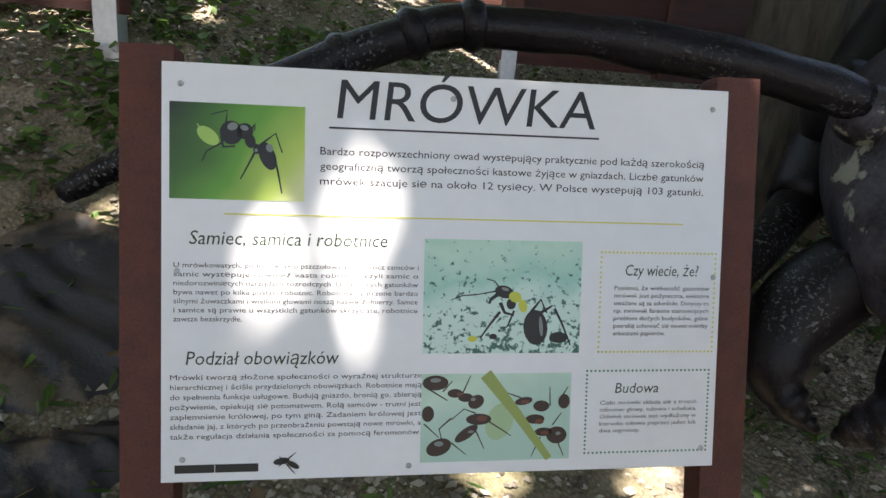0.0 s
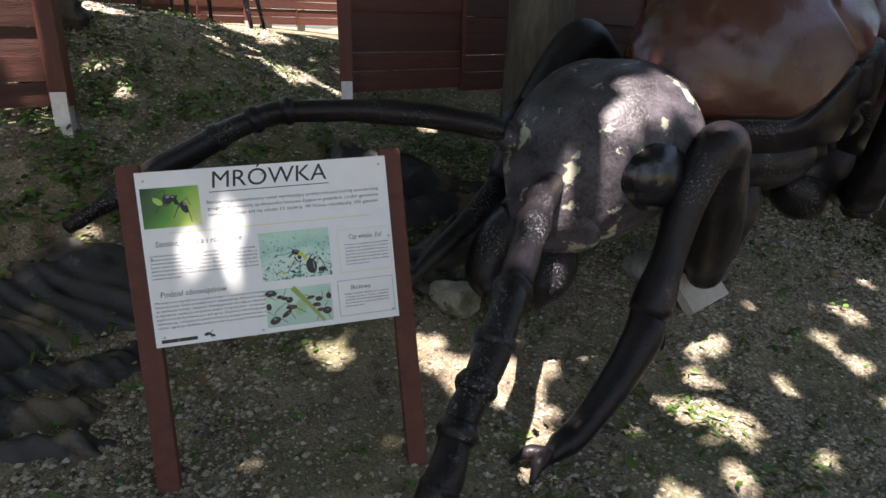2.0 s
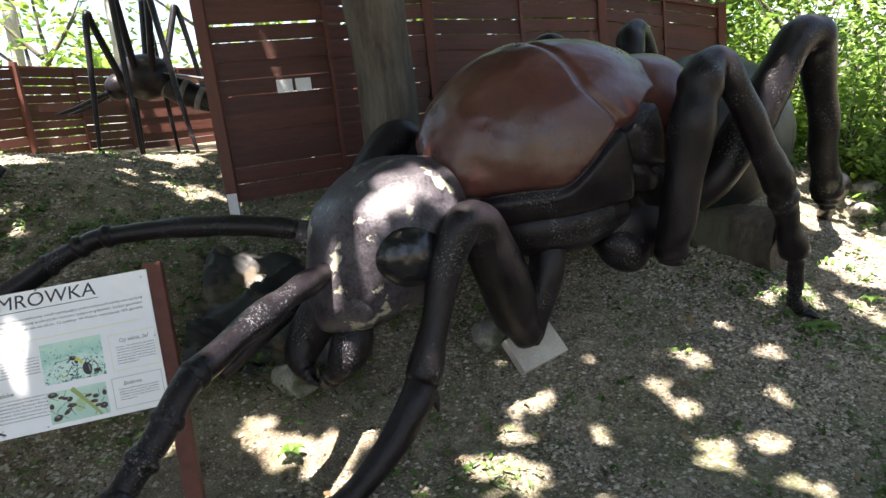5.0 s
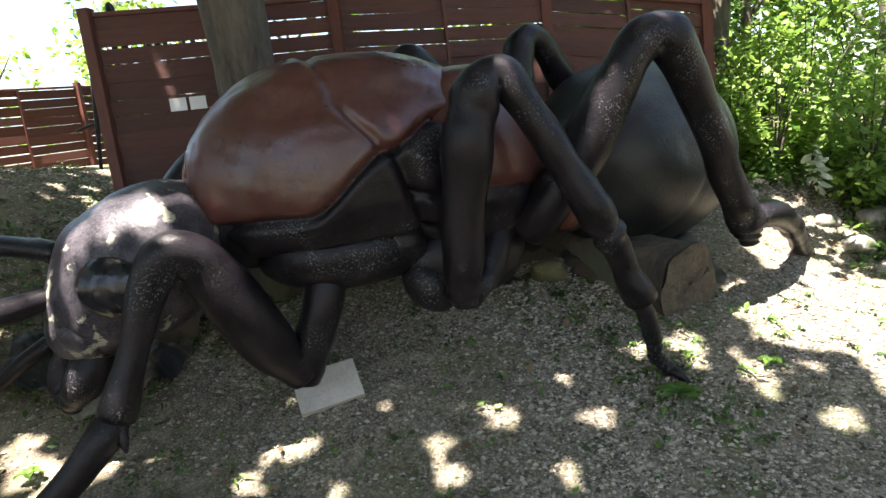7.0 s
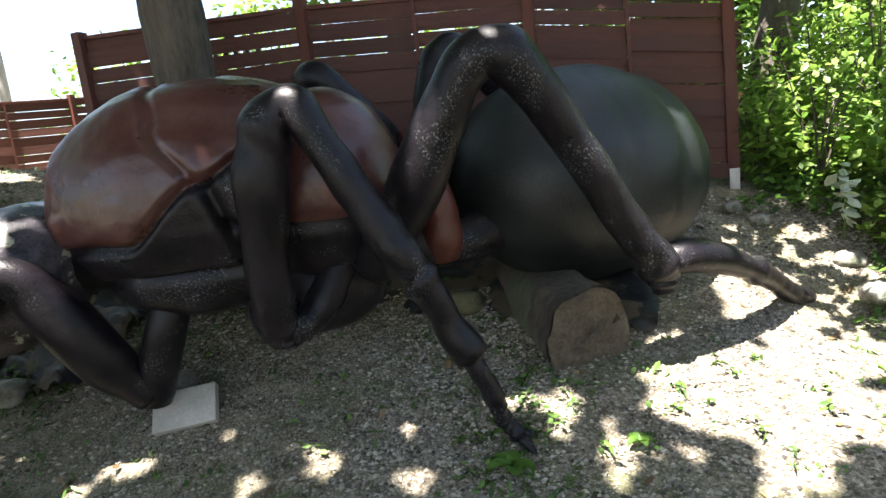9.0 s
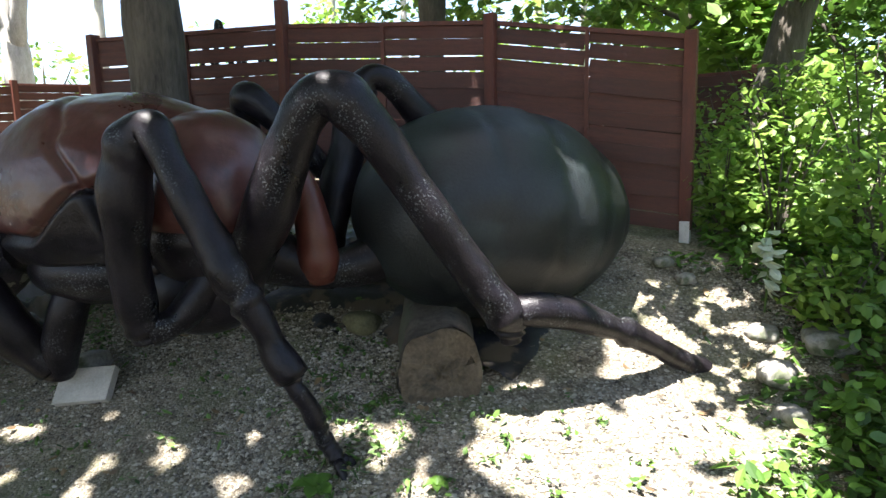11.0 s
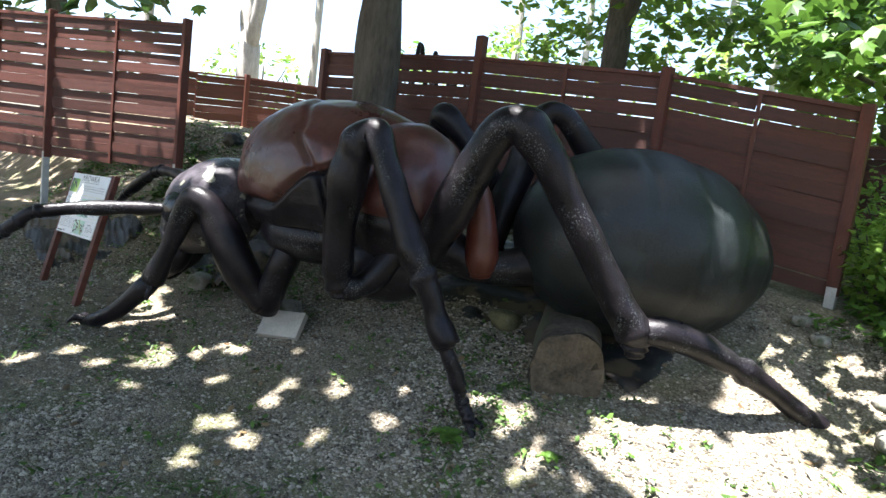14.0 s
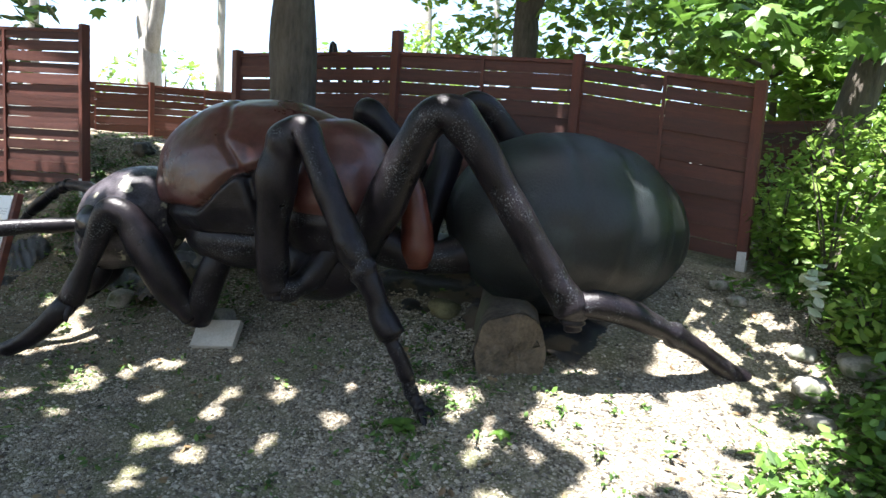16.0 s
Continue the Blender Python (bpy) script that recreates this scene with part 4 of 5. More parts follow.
for u, v in ((0.03, 0.05), (0.97, 0.05), (0.485, 0.055), (0.025, 0.49), (0.985, 0.49), (0.42, 0.975), (0.975, 0.95), (0.035, 0.945)):
    x, y = at_uv(u, v)
    bm = bmesh.new()
    bmesh.ops.create_cone(bm, cap_ends=True, segments=12, radius1=0.0045, radius2=0.003, depth=0.003, matrix=Matrix.Translation((x, y, 0.0043)))
    part("screw", bm, STEEL, sign)


def text_mesh(body, u0, u1, v, h, shear=0.0, full=True):
    """Letters laid on the panel: fitted to the width from u0 to u1, capital height h (share of the panel's height)."""
    cu = bpy.data.curves.new("lettering", "FONT")
    cu.body, cu.size, cu.shear, cu.resolution_u = body, 1.0, shear, 6 if h > 0.05 else 2
    ob = bpy.data.objects.new("lettering", cu)
    scene.collection.objects.link(ob)
    bpy.context.view_layer.update()
    me = bpy.data.meshes.new_from_object(ob.evaluated_get(bpy.context.evaluated_depsgraph_get()))
    bpy.data.objects.remove(ob)
    bpy.data.curves.remove(cu)
    n = len(me.vertices)
    co = np.empty(n * 3)
    me.vertices.foreach_get("co", co)
    co = co.reshape(-1, 3)
    w = co[:, 0].max() - co[:, 0].min()
    sy = h * H / 0.72
    sx = (u1 - u0) * W / w if full else min(sy, (u1 - u0) * W / w)
    x0, y0 = at_uv(u0, v)
    co[:, 0] = (co[:, 0] - co[:, 0].min()) * sx + x0
    co[:, 1] = co[:, 1] * sy + y0 - h * H / 2
    co[:, 2] = 0.0036
    me.vertices.foreach_set("co", co.ravel())
    return me


def text_block(lines, u0, u1, v, step, h, ink, name, last=1.0, shear=0.0):
    bm = bmesh.new()
    for k, line in enumerate(lines):
        end = u0 + (u1 - u0) * last if k == len(lines) - 1 and last < 1 else u1
        me = text_mesh(line, u0, end, v + step * k, h, shear)
        bm.from_mesh(me)
        bpy.data.meshes.remove(me)
    return part(name, bm, ink, sign, smooth=False)


text_block(["MRÓWKA"], 0.285, 0.744, 0.066, 0, 0.098, INK, "title", shear=0.1)
text_block(["Bardzo rozpowszechniony owad występujący praktycznie pod każdą szerokością", "geograficzną tworzą społeczności kastowe żyjące w gniazdach. Liczbę gatunków",
            "mrówek szacuje się na około 12 tysięcy. W Polsce występują 103 gatunki."], 0.258, 0.957, 0.194, 0.036, 0.019, INK, "paragraph")
text_block(["Samiec, samica i robotnice"], 0.045, 0.375, 0.408, 0, 0.034, GREEN_INK, "heading", shear=0.15)
text_block(["U mrówkowatych, podobnie jak u pszczołowatych, oprócz samców i", "samic występuje również kasta robotnic, czyli samic o", "niedorozwiniętych narządach rozrodczych. U niektórych gatunków",
            "bywa nawet po kilka postaci robotnic. Robotnice opatrzone bardzo", "silnymi żuwaczkami i wielkimi głowami noszą nazwę żołnierzy. Samce", "i samice są prawie u wszystkich gatunków skrzydlate, robotnice", "zawsze bezskrzydłe."],
           0.02, 0.430, 0.474, 0.0215, 0.0125, INK, "paragraph", last=0.27)
text_block(["Podział obowiązków"], 0.04, 0.295, 0.697, 0, 0.034, GREEN_INK, "heading", shear=0.15)
text_block(["Mrówki tworzą złożone społeczności o wyraźnej strukturze", "hierarchicznej i ściśle przydzielonych obowiązkach. Robotnice mają", "do spełnienia funkcje usługowe. Budują gniazdo, bronią go, zbierają",
            "pożywienie, opiekują się potomstwem. Rolą samców - trutni jest", "zaplemnienie królowej, po tym giną. Zadaniem królowej jest", "składanie jaj, z których po przeobrażeniu powstają nowe mrówki, a", "także regulacja działania społeczności za pomocą feromonów."],
           0.015, 0.44, 0.744, 0.0240, 0.0130, INK, "paragraph")
text_block(["Czy wiecie, że?"], 0.812, 0.955, 0.473, 0, 0.030, GREEN_INK, "heading", shear=0.15)
text_block(["Pomimo, że większość gatunków", "mrówek jest pożyteczna, niektóre", "uważane są za szkodniki. Dotyczy to", "np. mrówek faraona stanowiących", "problem dużych budynków, gdzie", "potrafią schować się nawet między", "arkuszami papierów."],
           0.792, 0.978, 0.520, 0.0198, 0.0115, INK, "paragraph", last=0.55)
text_block(["Budowa"], 0.80, 0.885, 0.783, 0, 0.028, GREEN_INK, "heading", shear=0.15)
text_block(["Ciało mrówki składa się z trzech", "członów: głowy, tułowia i odwłoka.", "Odwłok mrówek jest wydłużony w", "kierunku tułowia poprzez jeden lub", "dwa segmenty."], 0.772, 0.962, 0.822, 0.0185, 0.0110, INK, "paragraph", last=0.42)


def patch(name, u0, v0, u1, v1, mat_, z=0.0034, lab=""):
    bm = bmesh.new()
    (x0, y0), (x1, y1) = at_uv(u0, v0), at_uv(u1, v1)
    add_box(bm, (abs(x1 - x0), abs(y1 - y0), 0.0006), Matrix.Translation(((x0 + x1) / 2, (y0 + y1) / 2, z)))
    return part(name, bm, mat_, sign, lab, smooth=False)


patch("underline", 0.272, 0.136, 0.752, 0.1405, INK)
patch("rule", 0.10, 0.350, 0.92, 0.3535, YELLOW)
P1 = patch("picture", 0.013, 0.092, 0.232, 0.318, PHOTO_A, lab="green printed picture with dark shapes")
P2 = patch("picture", 0.440, 0.402, 0.728, 0.690, PHOTO_B, lab="aqua printed picture with a dark shape")
P3 = patch("picture", 0.440, 0.742, 0.715, 0.968, PHOTO_C, lab="pale printed picture with dark shapes")
INK_BROWN = flat_mat("dark_brown_print", (0.05, 0.03, 0.022))
RECT_A, RECT_B, RECT_C = (0.013, 0.092, 0.232, 0.318), (0.440, 0.402, 0.728, 0.690), (0.440, 0.742, 0.715, 0.968)


def print_on(rect, ink, ovals=(), strokes=(), lift=0.0041):
    """Shapes printed on a picture, in shares of its width and height: ovals (a, b, half width, half height, turn), strokes (width, then points)."""
    u0, v0, u1, v1 = rect
    wide = (u1 - u0) * W
    place = lambda a, b: Vector((*at_uv(u0 + a * (u1 - u0), v0 + b * (v1 - v0)), lift))
    for a, b, ra, rb, turn in ovals:
        bm = bmesh.new()
        tall = rb * (v1 - v0) * H
        bmesh.ops.create_circle(bm, cap_ends=True, segments=18, radius=1.0, matrix=Matrix.Translation(place(a, b)) @ Matrix.Rotation(radians(turn), 4, "Z") @ Matrix.Diagonal((ra * wide, tall, 1, 1)))
        part("printed_shape", bm, ink, sign, smooth=False)
    for width, *pts in strokes:
        bm = bmesh.new()
        P = [place(*p) for p in pts]
        rails = []
        for k, p in enumerate(P):
            d = (P[min(k + 1, len(P) - 1)] - P[max(k - 1, 0)]).normalized()
            side = Vector((-d.y, d.x, 0)) * width * wide / 2 * (1.0 - 0.45 * k / (len(P) - 1))
            rails.append((bm.verts.new(p - side), bm.verts.new(p + side)))
        for (a, b), (c, d) in zip(rails, rails[1:]):
            bm.faces.new((a, c, d, b))
        part("printed_line", bm, ink, sign, smooth=False)


def blots(items, ink):
    """Plain dark shapes printed on the panel: (u, v, half width, half height, turn)."""
    for u, v, a, b, t in items:
        bm = bmesh.new()
        x, y = at_uv(u - 0.006, v - 0.008)
        bmesh.ops.create_circle(bm, cap_ends=True, segments=16, radius=1.0, matrix=Matrix.Translation((x, y, 0.0041)) @ Matrix.Rotation(radians(t), 4, "Z") @ Matrix.Diagonal((a * W, b * W, 1, 1)))
        part("printed_shape", bm, ink, sign, smooth=False)


LEAF_PRINT = flat_mat("leaf_print", (0.42, 0.66, 0.14))
GREY_PRINT = flat_mat("grey_print", (0.22, 0.25, 0.24))
YELLOW_PRINT = flat_mat("yellow_body_print", (0.62, 0.66, 0.08))
STEM_PRINT = flat_mat("stem_print", (0.34, 0.42, 0.12))
RUST_PRINT = flat_mat("rust_print", (0.17, 0.06, 0.035))
print_on(RECT_A, LEAF_PRINT, [(0.28, 0.34, 0.095, 0.075, -38)], [(0.012, (0.23, 0.28), (0.20, 0.22))], 0.0039)
print_on(RECT_A, INK, [(0.45, 0.30, 0.085, 0.125, 10), (0.55, 0.28, 0.062, 0.085, -20), (0.59, 0.38, 0.040, 0.075, 15), (0.64, 0.46, 0.028, 0.055, 0), (0.72, 0.53, 0.060, 0.155, 22)],
         [(0.014, (0.41, 0.20), (0.42, 0.07), (0.30, 0.12)), (0.018, (0.68, 0.40), (0.78, 0.29), (0.83, 0.49)), (0.018, (0.63, 0.48), (0.58, 0.62), (0.52, 0.78)), (0.018, (0.77, 0.52), (0.80, 0.70), (0.83, 0.92)),
          (0.014, (0.38, 0.41), (0.27, 0.50), (0.235, 0.61)), (0.025, (0.38, 0.34), (0.39, 0.45), (0.48, 0.44)), (0.02, (0.60, 0.25), (0.625, 0.20), (0.62, 0.27))])
print_on(RECT_A, GREY_PRINT, [(0.46, 0.235, 0.040, 0.040, 20), (0.545, 0.245, 0.032, 0.028, -15), (0.735, 0.445, 0.026, 0.045, 20), (0.635, 0.475, 0.012, 0.02, 0)], (), 0.0044)
print_on(RECT_B, INK, [(0.505, 0.455, 0.062, 0.055, -15), (0.55, 0.56, 0.03, 0.05, 0), (0.71, 0.77, 0.078, 0.158, 6), (0.44, 0.85, 0.025, 0.025, 0), (0.86, 0.86, 0.06, 0.05, 0)],
         [(0.026, (0.46, 0.48), (0.42, 0.52), (0.41, 0.56)), (0.010, (0.47, 0.41), (0.44, 0.36), (0.39, 0.34)), (0.010, (0.45, 0.45), (0.33, 0.48)), (0.009, (0.33, 0.48), (0.24, 0.49), (0.17, 0.53)),
          (0.024, (0.48, 0.55), (0.51, 0.64), (0.57, 0.66)), (0.018, (0.48, 0.63), (0.42, 0.74), (0.36, 0.86)), (0.020, (0.68, 0.63), (0.74, 0.52), (0.78, 0.64)), (0.022, (0.74, 0.64), (0.81, 0.58)), (0.018, (0.83, 0.60), (0.88, 0.73), (0.94, 0.93)), (0.014, (0.57, 0.62), (0.53, 0.76), (0.50, 0.78))])
print_on(RECT_B, YELLOW_PRINT, [(0.575, 0.50, 0.042, 0.048, -20), (0.625, 0.58, 0.028, 0.058, 15), (0.31, 0.87, 0.030, 0.028, 0)], (), 0.0044)
print_on(RECT_B, GREY_PRINT, [(0.745, 0.76, 0.012, 0.09, 6), (0.51, 0.43, 0.025, 0.014, -15)], (), 0.0044)
print_on(RECT_C, STEM_PRINT, (), [(0.085, (0.42, 0.005), (0.62, 0.43), (0.86, 0.99))], 0.0042)
print_on(RECT_C, flat_mat("pale_leaf_print", (0.42, 0.60, 0.34)), [(0.52, 0.55, 0.09, 0.22, -20)], (), 0.0038)
print_on(RECT_C, INK_BROWN, [(0.09, 0.10, 0.085, 0.085, 0), (0.22, 0.22, 0.05, 0.05, 0), (0.36, 0.32, 0.055, 0.075, 30), (0.29, 0.27, 0.05, 0.05, 0), (0.30, 0.68, 0.09, 0.06, 35), (0.38, 0.52, 0.085, 0.065, 0), (0.12, 0.83, 0.085, 0.095, 20), (0.045, 0.45, 0.04, 0.09, 0),
                             (0.68, 0.32, 0.06, 0.045, 10), (0.80, 0.38, 0.055, 0.065, 0), (0.955, 0.33, 0.04, 0.085, 0), (0.76, 0.53, 0.065, 0.055, 0), (0.91, 0.72, 0.07, 0.10, 0), (0.82, 0.68, 0.06, 0.05, 0)],
         [(0.012, (0.02, 0.14), (0.17, 0.30)), (0.010, (0.14, 0.20), (0.20, 0.08)), (0.010, (0.27, 0.22), (0.32, 0.02)), (0.010, (0.36, 0.45), (0.28, 0.40), (0.20, 0.52)), (0.010, (0.45, 0.55), (0.55, 0.66), (0.60, 0.72)), (0.012, (0.20, 0.50), (0.12, 0.62), (0.14, 0.76)),
          (0.010, (0.36, 0.64), (0.42, 0.86)), (0.010, (0.20, 0.78), (0.30, 0.92)), (0.010, (0.86, 0.38), (0.855, 0.16)), (0.010, (0.93, 0.30), (0.98, 0.16)), (0.010, (0.88, 0.60), (0.94, 0.46)), (0.010, (0.66, 0.28), (0.56, 0.22)), (0.010, (0.80, 0.74), (0.74, 0.96)), (0.010, (0.92, 0.80), (0.96, 0.96)), (0.010, (0.02, 0.56), (0.12, 0.72))])
print_on(RECT_C, RUST_PRINT, [(0.40, 0.51, 0.035, 0.035, 0), (0.69, 0.33, 0.030, 0.022, 0), (0.79, 0.56, 0.030, 0.030, 0), (0.83, 0.69, 0.030, 0.022, 0), (0.25, 0.23, 0.02, 0.02, 0)], (), 0.0044)
print_on(RECT_C, GREY_PRINT, [(0.09, 0.07, 0.035, 0.025, 0), (0.12, 0.79, 0.030, 0.030, 0), (0.33, 0.66, 0.020, 0.015, 0), (0.92, 0.70, 0.018, 0.02, 0), (0.34, 0.29, 0.016, 0.02, 0)], (), 0.0044)
for u, v, a in ((0.06, 0.968, 0.05), (0.13, 0.968, 0.055)):
    patch("logo_bar", u - a * 0.75, v - 0.010, u + a * 0.55, v + 0.010, INK)
blots([(0.205, 0.962, 0.014, 0.006, 10), (0.225, 0.972, 0.012, 0.005, -30), (0.215, 0.958, 0.02, 0.0012, 40), (0.215, 0.972, 0.022, 0.0012, -50)], INK)


def dotted(u0, v0, u1, v1, ink, name):
    bm = bmesh.new()
    n, m = 30, 20
    pts = [(u0 + (u1 - u0) * k / n, v) for k in range(n + 1) for v in (v0, v1)] + [(u, v0 + (v1 - v0) * k / m) for k in range(m + 1) for u in (u0, u1)]
    for u, v in pts:
        x, y = at_uv(u, v)
        bmesh.ops.create_circle(bm, cap_ends=True, segments=6, radius=0.0019, matrix=Matrix.Translation((x, y, 0.0037)))
    return part(name, bm, ink, sign, smooth=False)


dotted(0.765, 0.428, 0.988, 0.688, YELLOW, "dotted_frame")
dotted(0.745, 0.738, 0.984, 0.955, TEAL_INK, "dotted_frame")


# ---- things on the bank ----
def rough_block(name, centre, radii, mat_, label, category, seed=1, turn=0.0, nu=28, nv=18, lump=0.22, group=""):
    def shape(d):
        p = d * 1.4 + Vector((seed * 3.1, 0, 0))
        s = 1 + lump * noise.noise(p) + lump * 0.4 * noise.noise(p * 3)
        q = max(abs(d.x), abs(d.y), abs(d.z))
        return d * s * (0.75 + 0.25 / q * 0.8), 0
    v, f, ids = ellipsoid((0, 0, 0), axes_of((math.cos(turn), math.sin(turn), 0)), radii, nu, nv, shape)
    ob = from_lists(name, v, f, mat_, smooth=True)
    ob.location = centre
    return tagged(ob, label, category, group)


def log(at, ahead, length, r, label, seed, skin=BARK):
    root = empty("log", at, label, "log")
    a = Vector(ahead).normalized() * length
    pts = [(a.x * t, a.y * t, a.z * t, r * (1 + 0.05 * math.sin(t * 7 + seed))) for t in (0, 0.03, 0.3, 0.6, 1.0)]
    v, f = tube(pts, 5, 26, 0.0, seed)
    v = [Vector(p) + (Vector(p) - a * (Vector(p).dot(a) / a.length_squared)) * 0.2 * noise.noise((Vector(p) - a * (Vector(p).dot(a) / a.length_squared)).normalized() * 1.6 + Vector((seed, 0, 0))) if (Vector(p) - a * (Vector(p).dot(a) / a.length_squared)).length > 1e-4 else p for p in v]
    n = 26
    from_lists("bark", v, f[:-2 * n], skin, root, smooth=True)
    q = a.normalized()
    s = q.cross(Vector((0, 0, 1))).normalized()
    u = s.cross(q)
    cv, cf = [], []
    rr = random.Random(seed)
    rings = 6
    for k in range(rings + 1):
        for i in range(26):
            ang = 2 * math.pi * i / 26
            d = s * math.cos(ang) + u * math.sin(ang)
            rad = r * (1.0 + 0.2 * noise.noise(d * 1.6 + Vector((seed, 0, 0)))) * k / rings
            cv.append(d * rad - q * (0.012 + 0.035 * noise.noise(d * 2.4 + Vector((k * 0.7, seed, 0)))))
    for k in range(rings):
        for i in range(26):
            b, c = k * 26 + i, k * 26 + (i + 1) % 26
            cf.append((b, c, c + 26, b + 26))
    from_lists("cut_end", cv, cf, CUT if skin is BARK else skin, root, smooth=True)
    return root


MOSSY = material("mossy_stone", (0.05, 0.05, 0.022), (0.15, 0.14, 0.07), 5.0, 0.9, bump=0.6)
log((4.46, 1.57, 0.42), (-0.55, 0.82, 0.08), 1.1, 0.25, "thick weathered log propping up the ant's abdomen", 3)
for k, (x, y, r, dz) in enumerate(((3.62, 1.95, 0.11, 0.04), (5.45, 3.25, 0.06, 0.02), (6.05, 2.72, 0.11, 0.04), (6.15, 2.45, 0.08, 0.02), (5.95, 3.0, 0.08, 0.02), (5.28, 3.35, 0.06, 0.02), (2.05, 0.98, 0.12, 0.04), (0.85, 0.75, 0.12, 0.03), (6.3, 2.95, 0.12, 0.05))):
    rough_block("stone", (x, y, gz(x, y) + dz), (r * 1.25, r, r * 0.75), MOSSY if k == 0 else STONE, "mossy greenish stone lying under the ant" if k == 0 else "rounded grey-brown stone lying on the earth", "stone", k, k * 0.8, group="stones under the ant")
rough_block("plastic_bag", (-1.25, 1.98, gz(-1.25, 1.98) + 0.06), (0.13, 0.11, 0.10), FABRIC, "black plastic bag lying on the upper gravel", "bag", 4, 0.6, lump=0.5)
# slab under the front foot
slab = bmesh.new()
add_box(slab, (0.36, 0.23, 0.06), Matrix(), 0.008)
slab = tagged(part("concrete_slab", slab, CONCRETE, smooth=False), "pale concrete slab under the ant's front foot", "slab")
slab.matrix_basis = pose(2.29, 0.80, 0.215, 48, -5, 27)


def sheet(name, x0, x1, y0, y1, label, seed, lift=0.03, fold=0.06, nx=70, ny=60, cut=0.25):
    """Crumpled black weed fabric pinned on the bank."""
    verts, faces, keep = [], [], {}
    for j in range(ny + 1):
        for i in range(nx + 1):
            u, v = i / nx, j / ny
            x, y = x0 + (x1 - x0) * u, y0 + (y1 - y0) * v
            p = Vector((x, y, seed))
            ed = min(u, 1 - u, v, 1 - v) + 0.16 * noise.noise(p * 2.6) + 0.05 * noise.noise(p * 9)
            z = gz(x, y) + lift + fold * (1 - abs(noise.noise(Vector((x * 1.1 + y * 0.8, y * 5.0 - x * 2.2, seed)))) * 2.2) + fold * 0.35 * (1 - abs(noise.noise(Vector((x * 2 - y * 2, y * 17 + x * 4, seed + 3)))) * 2)
            verts.append((x, y, z - 0.09 * sm(0.08, -0.05, ed)))
            keep[(i, j)] = ed > -0.03
    for j in range(ny):
        for i in range(nx):
            if all(keep[(i + a, j + b)] for a in (0, 1) for b in (0, 1)):
                a = j * (nx + 1) + i
                faces.append((a, a + 1, a + nx + 2, a + nx + 1))
    return tagged(from_lists(name, verts, faces, FABRIC, smooth=True), label, "ground sheet")


sheet("ground_fabric", -2.3, -0.58, -0.22, 0.72, "crumpled black weed fabric lying on the bank behind the sign", 2.0, 0.0, 0.07, nx=110, ny=110)
sheet("ground_fabric", 0.2, 1.3, 0.75, 1.75, "crumpled black weed fabric beside the ant's head", 5.0, 0.02, 0.12)
sheet("ground_fabric", 2.6, 4.8, 1.85, 3.75, "black weed fabric spread under the ant's abdomen", 7.0, 0.025, 0.02)

# plates on the fence
for f, w, h in ((0.285, 0.125, 0.10), (0.365, 0.125, 0.10)):
    a, b = Vector((*FENCE_POSTS[0], 0)), Vector((*FENCE_POSTS[1], 0))
    p = a.lerp(b, f)
    bm = bmesh.new()
    add_box(bm, (w, 0.004, h), Matrix(), 0.001)
    ob = tagged(part("number_plate", bm, PAPER, smooth=False), "small blank white plate screwed to the fence", "plate", "plates on the fence")
    q = (b - a).normalized()
    n = Vector((q.y, -q.x, 0))
    ob.matrix_basis = pose(p.x + n.x * 0.022, p.y + n.y * 0.022, 2.025, 0, 0, math.degrees(math.atan2(q.y, q.x)))


# ---- second insect sculpture in the upper clearing ----
PALE_WING = material("grey_wing_paint", (0.06, 0.055, 0.055), (0.20, 0.185, 0.18), 6.0, 0.4, bump=0.3, fine=40)


